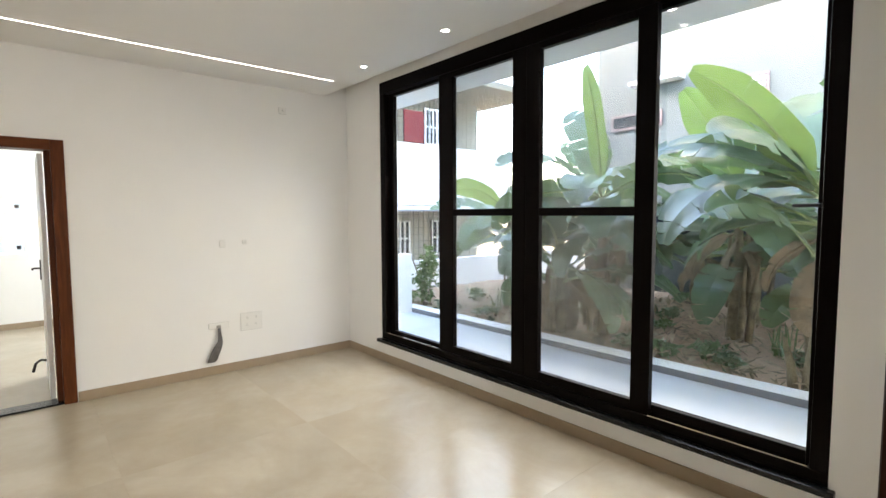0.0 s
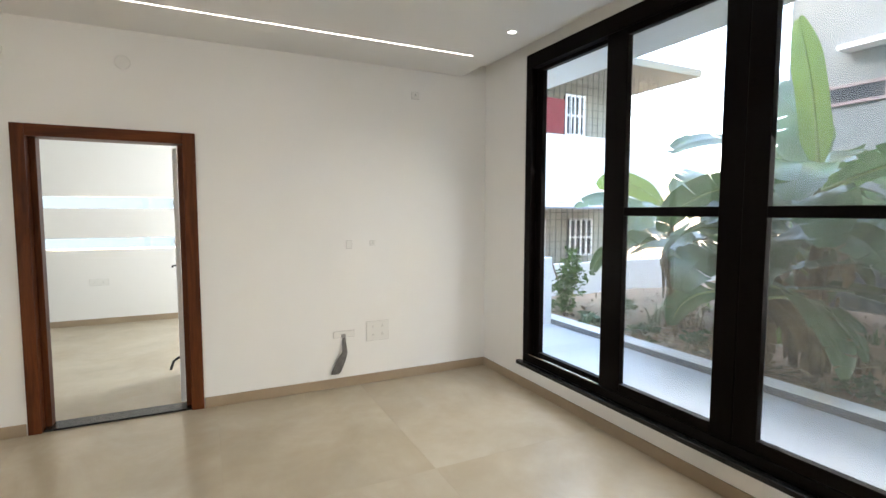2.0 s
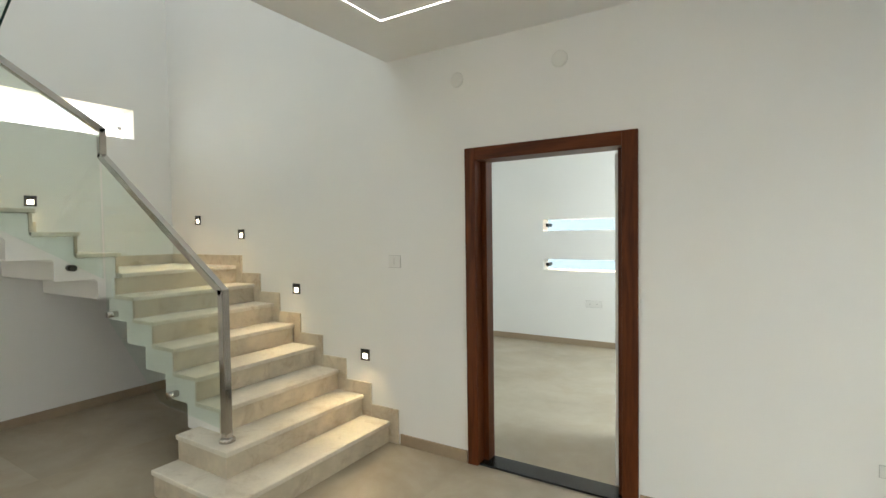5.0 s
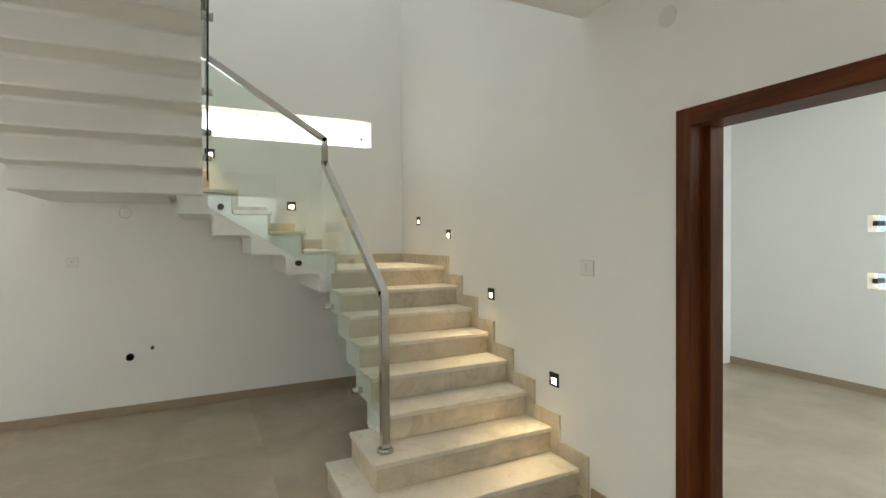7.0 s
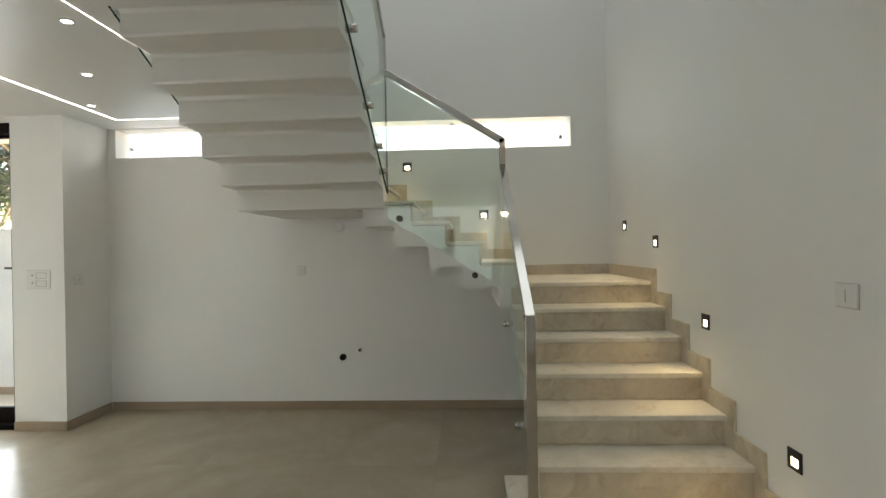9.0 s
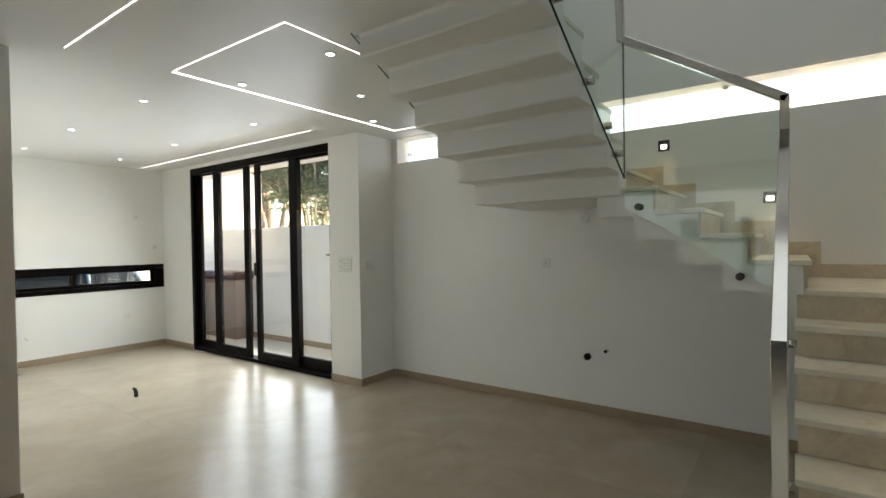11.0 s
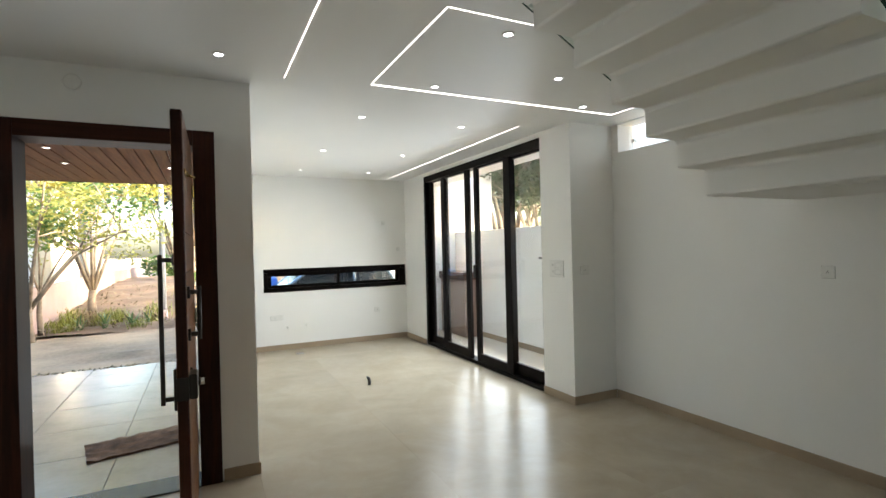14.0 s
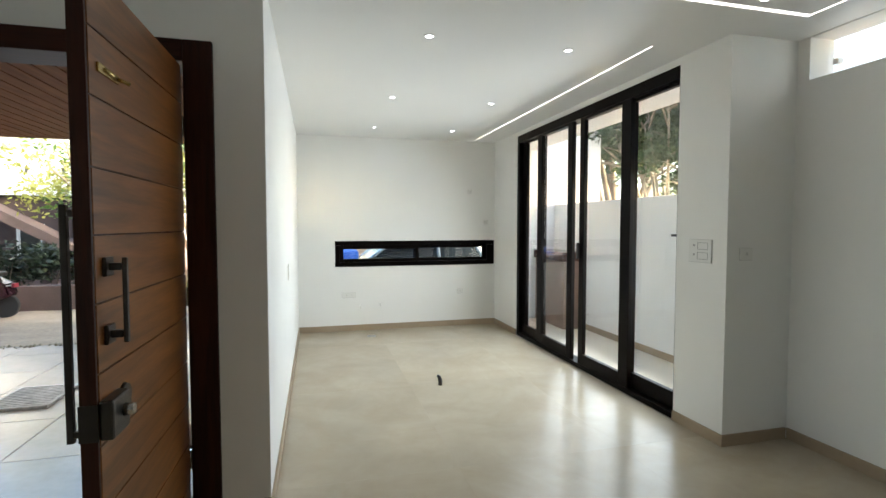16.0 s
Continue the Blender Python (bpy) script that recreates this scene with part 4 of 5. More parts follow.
grid = [[bm.verts.new((-15 + 17.9 * i / nx, -27 + 17.6 * j / ny, -0.10 + 0.55 * min(1, (1 - j / ny) * 1.7) + 0.09 * noise.noise((i * 0.3, j * 0.3, 12)) + 0.04 * noise.noise((i * 1.1, j * 1.1, 15)))) for j in range(ny + 1)] for i in range(nx + 1)]
for i in range(nx):
    for j in range(ny):
        bm.faces.new((grid[i][j], grid[i + 1][j], grid[i + 1][j + 1], grid[i][j + 1])).smooth = True
structure("roadside_earth", bm, DRYSOIL, "dry brown earth beyond the road", "ground")
bm = bmesh.new()
nx, ny = 50, 70
grid = [[bm.verts.new((4.95 + 8.0 * i / nx, -4.6 + 15 * j / ny, 0.02 + 0.07 * noise.noise((i * 0.4, j * 0.4, 7)) + 0.035 * noise.noise((i * 1.4, j * 1.4, 9)))) for j in range(ny + 1)] for i in range(nx + 1)]
for i in range(nx):
    for j in range(ny):
        bm.faces.new((grid[i][j], grid[i + 1][j], grid[i + 1][j + 1], grid[i][j + 1])).smooth = True
structure("garden_bed", bm, SOIL, "bare reddish garden soil with litter", "ground")

# ---- outside: east verandah ----
structure("verandah_floor", boxes((3.12, 4.74, -0.1, 8.0, -0.3, 0.0)), PALEPAVE, "pale verandah floor outside the window", "floor")
structure("verandah_kerb", boxes((4.74, 4.96, -1.0, 6.7, -0.3, 0.075), bevel=0.008), OUTPAINT, "low white topped garden kerb", "kerb")
# The kerb's shaded inner side, its shade put into a darker grey.
structure("verandah_kerb_face", boxes((4.726, 4.738, -1.0, 6.44, 0.0, 0.066)), KERBFACE, "inner face of the kerb with its shade painted grey", "kerb")
structure("verandah_post", boxes((4.33, 4.74, 6.45, 6.62, -0.3, 0.95), bevel=0.01), OUTPAINT, "white end wall of the verandah", "wall")
structure("verandah_roof", boxes((3.12, 3.95, -0.5, 6.6, 3.02, 3.2), bevel=0.006), OUTPAINT, "white roof slab over the verandah", "roof")
copy_thing(first, pose(3.50, 1.75, 3.02))

# ---- outside: west utility yard ----
structure("yard_overhang", boxes((-4.85, -4.17, -4.9, 0.0, 2.88, 3.0)), OUTPAINT, "white overhang above the yard", "roof")
structure("yard_floor", boxes((-5.2, -4.17, -4.9, 0.0, -0.2, -0.02)), YARDTILE, "beige tiled utility yard floor", "floor")
structure("yard_wall", boxes((-5.4, -5.2, -4.89, 0.3, -0.3, 1.95), bevel=0.006), OUTPAINT, "white boundary wall of the utility yard", "wall")
structure("yard_end_wall", boxes((-6.1, -4.17, -5.1, -4.9, -0.2, 4.6)), OUTPAINT, "tall white end wall of the yard", "wall")
structure("yard_skirting", boxes((-5.2, -5.186, -4.9, 0.0, -0.02, 0.07), bevel=0.003), SKIRT, "beige skirting in the yard", "baseboard")
wc = thing("wash_counter", (-5.0, -4.3, -0.02), "brown granite topped wash counter in the yard", "counter")
part("base", boxes((-0.19, 0.15, -0.59, 0.42, 0.0, 1.06), bevel=0.004), material("brown_counter_panel", (0.24, 0.15, 0.11), 0.5, vary=0.1), wc)
part("countertop", boxes((-0.19, 0.19, -0.59, 0.45, 1.06, 1.20), bevel=0.006), material("brown_granite", (0.10, 0.05, 0.035), 0.25, vary=0.2, scale=20), wc, "dark brown granite slab")

# ---- outside: porch ----
PX0, PX1, PY0, PY1 = -0.68, 5.6, -4.65, -0.12
porch = structure("porch_floor", boxes((PX0, PX1, PY0, PY1, -0.35, -0.012)), GROUT, "grey tiled porch floor", "floor")
structure("porch_soffit_slab", boxes((PX0, PX1, -4.78, PY1, 2.79, 3.1)), OUTPAINT, "white slab above the porch", "roof")
bm = bmesh.new()
x = PX0 + 0.002
while x < PX1 - 0.05:
    box(bm, x + 0.006, min(x + 0.142, PX1), -4.75, PY1, 2.755, 2.785, 0.002)
    x += 0.15
structure("ceiling_porch", bm, SOFFITWOOD, "red-brown wooden plank porch ceiling", "ceiling")
for x, y in ((0.83, -2.09), (0.88, -3.05), (-0.2, -3.1), (-0.2, -3.9), (1.6, -2.2)):
    copy_thing(first, pose(x, y, 2.755))
    spot = lamp("porch_lamp", "SPOT", pose(x, y, 2.74), 4.3, (1.0, 0.92, 0.83))
    spot.data.spot_size, spot.data.spot_blend, spot.data.shadow_soft_size = radians(125), 0.9, 0.04
structure("porch_fascia", boxes((PX0, PX1, -4.80, -4.76, 2.75, 3.1)), DARKHEAD, "dark porch roof edge", "trim")
structure("porch_column", boxes((5.3, 5.6, -4.6, -4.3, -0.3, 2.75), bevel=0.01), OUTPAINT, "white porch column", "column")
structure("porch_cladding", boxes(*((-0.679, -0.664, -4.5, -0.125, z0 + 0.004, z1 - 0.004) for z0, z1 in ((0.0, 0.56), (0.56, 1.0), (1.0, 1.42), (1.42, 1.86), (1.86, 2.30), (2.30, 2.74))), bevel=0.002), material("beige_gloss_panel", (0.58, 0.53, 0.44), 0.22, vary=0.04, scale=2, fine=40, bump=0.004), "glossy beige panels with dark joints beside the door", "wall cladding")
bell = thing("doorbell", (-0.663, -1.2, 1.22), "small white doorbell switch on the porch wall", "doorbell")
part("cover", boxes((0.0, 0.012, -0.04, 0.04, -0.065, 0.065), bevel=0.004), PLASTIC, bell)
part("button", boxes((0.012, 0.017, -0.018, 0.018, -0.025, 0.025), bevel=0.003), PLASTIC, bell)
mt = thing("doormat", (0.0, -1.0, 0.0), "rumpled brown doormat on the porch tiles", "doormat")
bm = bmesh.new()
nx, ny = 24, 14
g = [[[bm.verts.new((-0.37 + 0.74 * i / nx + 0.01 * noise.noise((j * 0.5, 1, 1)), -0.22 + 0.44 * j / ny + 0.015 * noise.noise((i * 0.4, 3, 1)), h + (0.014 + 0.016 * noise.noise((i * 0.35, j * 0.5, 3)) if h else 0))) for j in range(ny + 1)] for i in range(nx + 1)] for h in (0.0, 0.006)]
for i in range(nx):
    for j in range(ny):
        bm.faces.new((g[1][i][j], g[1][i + 1][j], g[1][i + 1][j + 1], g[1][i][j + 1])).smooth = True
        bm.faces.new((g[0][i][j + 1], g[0][i + 1][j + 1], g[0][i + 1][j], g[0][i][j]))
for i in range(nx):
    for j in (0, ny):
        bm.faces.new((g[0][i][j], g[0][i + 1][j], g[1][i + 1][j], g[1][i][j]))
part("mat", bm, DOORMAT, mt)
mt.rotation_euler = (0, 0, radians(12))
m2 = thing("stone_mat", (1.37, -2.30, 0.0), "flat pale grey ribbed mat on the porch", "mat")
part("mat", boxes((-0.25, 0.25, -0.31, 0.31, 0, 0.03), bevel=0.006), MATGREY, m2)
for k in range(12):
    part("rib", boxes((-0.22, 0.22, -0.285 + 0.049 * k, -0.26 + 0.049 * k, 0.03, 0.036)), MATGREY, m2)


# ---- plants ----
def leafy(bm, centre, radii, count, size, rng):
    for _ in range(count):
        while True:
            v = Vector((rng.uniform(-1, 1), rng.uniform(-1, 1), rng.uniform(-1, 1)))
            if 0.25 < v.length < 1:
                break
        c = Vector(centre) + Vector((v.x * radii[0], v.y * radii[1], v.z * radii[2]))
        a = Vector((rng.gauss(0, 1), rng.gauss(0, 1), rng.gauss(0, 0.6))).normalized()
        b = a.cross(Vector((rng.gauss(0, 1), rng.gauss(0, 1), rng.gauss(0, 1)))).normalized()
        s = size * rng.uniform(0.6, 1.3)
        p = [c - a * s, c + b * s * 0.38 - a * 0.1 * s, c + a * s, c - b * s * 0.38 - a * 0.1 * s]
        bm.faces.new([bm.verts.new(q) for q in p])


def tree(at, height, spread, label, seed, leaf_mat, trunk_r=0.14, clumps=26, per=130, leaf=0.09, crown_z=0.45, forks=5, bushy=1.0, bark=BARK, twigs=4):
    rng = random.Random(seed)
    ob = thing("tree", at, label, "tree")
    bm, tips = bmesh.new(), []
    fork = height * crown_z * 0.6
    tube(bm, [(0, 0, -0.2), (0.03, 0.02, fork * 0.5), (0.0, 0.05, fork)], [trunk_r * 1.25, trunk_r, trunk_r * 0.85], 10)
    part("trunk", bm, bark, ob)
    bm = bmesh.new()
    for k in range(forks):
        a = 2 * math.pi * (k + rng.uniform(-0.2, 0.2)) / forks
        r, top = spread * rng.uniform(0.35, 0.7), height * rng.uniform(0.75, 0.95)
        mid = Vector((0.45 * r * math.cos(a), 0.45 * r * math.sin(a), (fork + top) / 2))
        end = Vector((r * math.cos(a), r * math.sin(a), top))
        tube(bm, [(0, 0.05, fork - 0.1), mid * 0.5 + Vector((0, 0, fork * 0.5)), mid, end], [trunk_r * 0.5, trunk_r * 0.38, trunk_r * 0.26, trunk_r * 0.06], 7)
        for _ in range(twigs):
            s = mid.lerp(end, rng.uniform(0.0, 0.8))
            e = s + Vector((rng.gauss(0, 0.3) * spread, rng.gauss(0, 0.3) * spread, rng.uniform(0.02, 0.3) * height))
            tube(bm, [s, s.lerp(e, 0.5) + Vector((0, 0, 0.05)), e], [trunk_r * 0.22, trunk_r * 0.15, trunk_r * 0.04], 5)
            tips += [e, s.lerp(e, 0.6)]
        tips.append(end)
    part("limb", bm, bark, ob)
    bm = bmesh.new()
    for k in range(clumps):
        c = Vector(rng.choice(tips)) + Vector((rng.gauss(0, 0.12) * spread, rng.gauss(0, 0.12) * spread, rng.gauss(0, 0.05) * height))
        q = bushy * spread * rng.uniform(0.16, 0.30)
        leafy(bm, c, (q, q, q * 0.7), per, leaf, rng)
    part("crown", bm, leaf_mat, ob)
    return ob


def shrub(name, at, radii, count, size, mat, label, seed, category="shrub"):
    rng = random.Random(seed)
    ob = thing(name, at, label, category)
    bm = bmesh.new()
    for k in range(7):
        e = (rng.uniform(-0.7, 0.7) * radii[0], rng.uniform(-0.7, 0.7) * radii[1], rng.uniform(0.9, 1.7) * radii[2])
        tube(bm, [(0, 0, -0.15), (e[0] * 0.4, e[1] * 0.4, e[2] * 0.5), e], [0.014, 0.01, 0.004], 5)
    part("stems", bm, BARK, ob)
    bm = bmesh.new()
    for k in range(9):
        c = (rng.uniform(-0.55, 0.55) * radii[0], rng.uniform(-0.55, 0.55) * radii[1], radii[2] * rng.uniform(0.4, 1.7))
        leafy(bm, c, (radii[0] * 0.5, radii[1] * 0.5, radii[2] * 0.45), count // 9, size, rng)
    part("foliage", bm, mat, ob)
    return ob


def tuft(name, at, spread, height, count, width, mat, label, seed, category):
    """Arching pointed blades out of one root."""
    rng = random.Random(seed)
    ob = thing(name, at, label, category)
    bm = bmesh.new()
    for _ in range(count):
        a = rng.uniform(0, 2 * math.pi)
        d, w = Vector((math.cos(a), math.sin(a), 0)), Vector((-math.sin(a), math.cos(a), 0))
        root = Vector((rng.gauss(0, 0.45) * spread, rng.gauss(0, 0.45) * spread, -0.08))
        h, reach = height * rng.uniform(0.5, 1.15), height * rng.uniform(0.1, 0.75)
        rows = []
        for t in (0.0, 0.35, 0.7, 1.0):
            c = root + d * reach * t * t + Vector((0, 0, h * (1.5 * t - 0.6 * t * t)))
            q = width * (1 - t) ** 0.6 * rng.uniform(0.8, 1.1) + 0.001
            rows.append((bm.verts.new(c - w * q), bm.verts.new(c + w * q)))
        for r0, r1 in zip(rows, rows[1:]):
            bm.faces.new((r0[0], r0[1], r1[1], r1[0])).smooth = True
    part("foliage", bm, mat, ob)
    return ob


def banana_leaf(bm, root, azimuth, rise, length, width, droop, rng, twist=0.0, ragged=True):
    """One arching banana blade with a folded midrib and ragged edges."""
    n = 30
    a = radians(azimuth)
    side0 = Vector((-math.sin(a), math.cos(a), 0))
    p, ang, pts = Vector(root), radians(rise), []
    for k in range(n + 1):
        pts.append(p.copy())
        p = p + length / n * Vector((math.cos(a) * math.cos(ang), math.sin(a) * math.cos(ang), math.sin(ang)))
        ang -= radians(droop) / n * (0.4 + 1.4 * k / n)
    rows = []
    for k, q in enumerate(pts):
        t = k / n
        d = (pts[min(k + 1, n)] - pts[max(k - 1, 0)]).normalized()
        side = (side0 + 0.0 * d).normalized()
        up = side.cross(d)
        tw = radians(twist)
        side, up = side * math.cos(tw) + up * math.sin(tw), up * math.cos(tw) - side * math.sin(tw)
        w = width * 0.5 * (0.0 if t < 0.14 else min(1, ((t - 0.14) / 0.16) ** 0.6) * min(1, ((1.02 - t) / 0.28)) ** 0.55)
        rows.append((q, side, up, d, w))
    for s in (-1, 1):
        cuts = [0]
        while cuts[-1] < n:
            cuts.append(min(n, cuts[-1] + (rng.choice((2, 3, 4, 6, 8)) if ragged else rng.choice((6, 9, 12)))))
        for c0, c1 in zip(cuts, cuts[1:]):
            sag, short, grid = rng.uniform(0.0, 0.3 if ragged else 0.08), rng.uniform(0.9, 1.03) if ragged else 1.0, []
            for k in range(c0, c1 + 1):
                q, side, up, d, w = rows[k]
                w = max(0.01, w * short)
                gap = length / n * (rng.uniform(0.05, 0.3) if ragged else 0.03) * ((k == c0) - (k == c1)) * min(1, 6 * w / width)
                row = []
                for u in (0.0, 0.35, 0.7, 1.0):
                    lift = 0.30 * u - (0.16 + sag) * u * u
                    row.append(bm.verts.new(q - up * 0.008 + side * (s * u * w * (1 - 0.12 * sag * u)) + up * (lift * w) + d * (gap * u + 0.18 * w * u)))
                grid.append(row)
            for r0, r1 in zip(grid, grid[1:]):
                for i in range(3):
                    bm.faces.new((r0[i], r0[i + 1], r1[i + 1], r1[i]) if s > 0 else (r0[i], r1[i], r1[i + 1], r0[i + 1])).smooth = True
    blade = len(bm.faces)
    tube(bm, [q - Vector((0, 0, 0.010)) for q in pts[:-2]], [0.017 - 0.014 * k / n for k in range(n - 1)], 6)
    bm.faces.ensure_lookup_table()
    for f in bm.faces[blade:]:
        f.material_index = 1


def banana(at, height, leaves, seed, label, r=0.10, extra=8, mats=(LEAF, LEAFD, LEAFB)):
    rng = random.Random(seed)
    ob = thing("banana_plant", at, label, "banana plant", "banana plants in the garden")
    bm = bmesh.new()
    pts = [(0.02 * rng.gauss(0, 1), 0.02 * rng.gauss(0, 1), -0.15 + (height + 0.15) * k / 6) for k in range(7)]
    tube(bm, pts, [0.8 * r * (1.2 - 0.75 * k / 6) for k in range(7)], 12)
    for k in range(4):
        z = height * rng.uniform(0.15, 0.9)
        q = 2 * math.pi * rng.random()
        tube(bm, [(r * math.cos(q), r * math.sin(q), z), (1.35 * r * math.cos(q), 1.35 * r * math.sin(q), z * 0.6), (1.25 * r * math.cos(q), 1.25 * r * math.sin(q), max(0, z - 0.9))], [0.02, 0.035, 0.012], 6)
    for k in range(3):
        q, h = 2 * math.pi * rng.random(), height * rng.uniform(0.25, 0.7)
        d = Vector((math.cos(q), math.sin(q), 0))
        tube(bm, [d * 0.16 - Vector((0, 0, 0.1)), d * 0.2 + Vector((0, 0, h * 0.5)), d * 0.26 + Vector((0, 0, h))], [r * 0.45, r * 0.38, r * 0.12], 7)
    part("stalk", bm, STALK, ob)
    more = [(rng.uniform(0, 360), rng.uniform(5, 50), rng.uniform(1.1, 1.6), rng.uniform(0.38, 0.5), rng.uniform(80, 130), rng.choice((0, 0, 1, 1, 1))) for _ in range(extra)]
    for n, (az, rise, length, width, droop, m) in enumerate(leaves + more):
        bm = bmesh.new()
        z = height * (rng.uniform(0.93, 1.02) if n < len(leaves) else rng.uniform(0.5, 0.9))
        banana_leaf(bm, (0, 0, z), az, rise, length, width * 1.02, droop * 0.8, rng, rng.choice((-1, 1)) * (rng.uniform(0, 45) if m != 2 else rng.uniform(50, 70)), m != 2)
        part("leaf", bm, mats[m], ob).data.materials.append(MIDRIB)
    for n in range(5 if height > 1 else 0):
        bm = bmesh.new()
        banana_leaf(bm, (0, 0, height * rng.uniform(0.55, 0.9)), rng.uniform(0, 360), rng.uniform(-60, -20), rng.uniform(0.6, 0.95), rng.uniform(0.16, 0.26), 70, rng, rng.uniform(-60, 60), True)
        part("dry_leaf", bm, DRYLEAF, ob, "withered brown hanging leaf").data.materials.append(DRYLEAF)
    return ob


# azimuth 0 points to +x, 90 to +y
banana((5.6, 3.55, 0.03), 1.75, [(100, 86, 1.75, 0.42, 14, 2), (60, 70, 1.7, 0.5, 60, 0), (150, 48, 1.6, 0.5, 100, 0), (-60, 40, 1.9, 0.55, 85, 0), (-110, 22, 1.7, 0.55, 60, 1), (20, 40, 1.7, 0.5, 80, 1), (200, 30, 1.5, 0.5, 110, 0), (-150, 10, 1.3, 0.45, 95, 1), (120, 15, 1.6, 0.5, 100, 1)], 1, "tall banana plant with pale upright new leaf")
banana((5.35, 4.0, 0.03), 1.2, [(90, 60, 1.2, 0.4, 70, 0), (-100, 35, 1.4, 0.45, 120, 1), (10, 50, 1.3, 0.42, 80, 0), (170, 35, 1.2, 0.4, 110, 1)], 2, "young banana plant with drooping leaves", 0.09)
banana((5.15, 1.15, 0.03), 1.75, [(115, 62, 1.65, 0.38, 40, 2), (95, 50, 1.3, 0.42, 90, 1), (150, 30, 1.3, 0.42, 110, 1), (100, 38, 1.6, 0.46, 75, 1), (135, 20, 1.6, 0.55, 120, 1), (75, 5, 1.5, 0.5, 105, 0), (-80, 60, 1.7, 0.5, 60, 0), (30, 55, 1.8, 0.5, 60, 0), (160, 45, 1.5, 0.5, 80, 0), (-140, 30, 1.4, 0.5, 100, 1)], 3, "large banana plant with broad hanging leaves", 0.10)
banana((6.6, 2.3, 0.03), 1.7, [(120, 75, 1.6, 0.45, 30, 2), (170, 40, 1.8, 0.5, 80, 0), (80, 45, 1.7, 0.5, 75, 0), (-100, 40, 1.7, 0.5, 75, 0), (220, 25, 1.6, 0.5, 90, 1), (20, 50, 1.6, 0.5, 70, 1), (140, 15, 1.5, 0.5, 90, 1)], 4, "banana plant with glossy arching leaves", 0.10)
banana((7.4, 4.6, 0.03), 1.6, [(100, 70, 1.5, 0.42, 40, 0), (160, 35, 1.7, 0.48, 90, 0), (60, 30, 1.7, 0.48, 90, 1), (-90, 45, 1.7, 0.5, 70, 0), (-160, 30, 1.5, 0.45, 90, 1), (10, 50, 1.6, 0.45, 70, 0)], 5, "banana plant before the grey house", 0.09)
banana((6.5, 5.9, 0.03), 1.55, [(150, 30, 1.5, 0.4, 70, 0), (100, 45, 1.5, 0.42, 80, 2), (200, 20, 1.4, 0.4, 80, 0), (-60, 40, 1.6, 0.45, 80, 0), (20, 50, 1.5, 0.42, 70, 1)], 6, "banana plant near the compound wall", 0.09)
banana((7.9, 2.5, 0.03), 1.9, [(100, 70, 1.7, 0.45, 40, 2), (160, 40, 1.8, 0.5, 80, 0), (-120, 40, 1.8, 0.5, 80, 0), (60, 40, 1.8, 0.5, 80, 0), (200, 20, 1.6, 0.5, 90, 1), (-60, 50, 1.7, 0.5, 70, 1)], 7, "banana plant deep in the garden", 0.10)
banana((7.0, 0.4, 0.03), 1.8, [(120, 60, 1.8, 0.48, 50, 0), (90, 35, 1.8, 0.5, 80, 0), (150, 25, 1.7, 0.5, 90, 1), (-90, 50, 1.7, 0.5, 70, 0), (30, 60, 1.7, 0.5, 50, 2), (180, 50, 1.6, 0.5, 70, 1)], 8, "banana plant beside the window", 0.10)
shrub("rose_shrub", (5.25, 6.75, 0.03), (0.34, 0.34, 0.62), 620, 0.055, FOLI, "leafy green shrub by the verandah wall", 11)
shrub("garden_shrub", (6.0, 5.3, 0.03), (0.35, 0.35, 0.30), 260, 0.05, STALK, "dry brown garden shrub", 12)
for k, (x, y) in enumerate(((5.3, 2.6), (5.5, 4.7), (6.4, 3.0), (5.3, 1.9), (7.8, 5.5), (6.0, 1.4), (8.8, 3.8), (5.25, 5.2), (5.6, 2.2), (7.2, 3.4), (5.9, 4.3), (8.0, 1.6), (6.3, 6.6), (5.3, 3.0), (6.9, 5.2), (5.15, 6.0))):
    shrub("weed_clump", (x, y, 0.02), (0.22, 0.22, 0.09), 130, 0.06, (LEAF, LEAFD)[k % 2], "low green weeds on bare soil", 20 + k, "weeds")
banana((7.7, 1.5, 0.03), 0.9, [(100, 55, 1.3, 0.4, 70, 0), (170, 45, 1.3, 0.4, 80, 1), (-90, 45, 1.2, 0.4, 80, 0), (20, 55, 1.2, 0.4, 70, 1)], 9, "young banana plant in the shade", 0.07, 3)
banana((8.5, 3.5, 0.03), 1.2, [(100, 60, 1.5, 0.45, 60, 0), (180, 40, 1.5, 0.45, 80, 1), (-100, 45, 1.5, 0.45, 80, 0), (30, 50, 1.4, 0.45, 70, 1)], 10, "banana plant by the dark plinth", 0.08)
banana((8.2, 5.2, 0.03), 1.3, [(110, 60, 1.5, 0.45, 60, 0), (170, 40, 1.5, 0.45, 80, 0), (-110, 45, 1.5, 0.45, 80, 1), (40, 50, 1.4, 0.45, 70, 2)], 13, "banana plant near the grey house corner", 0.08)
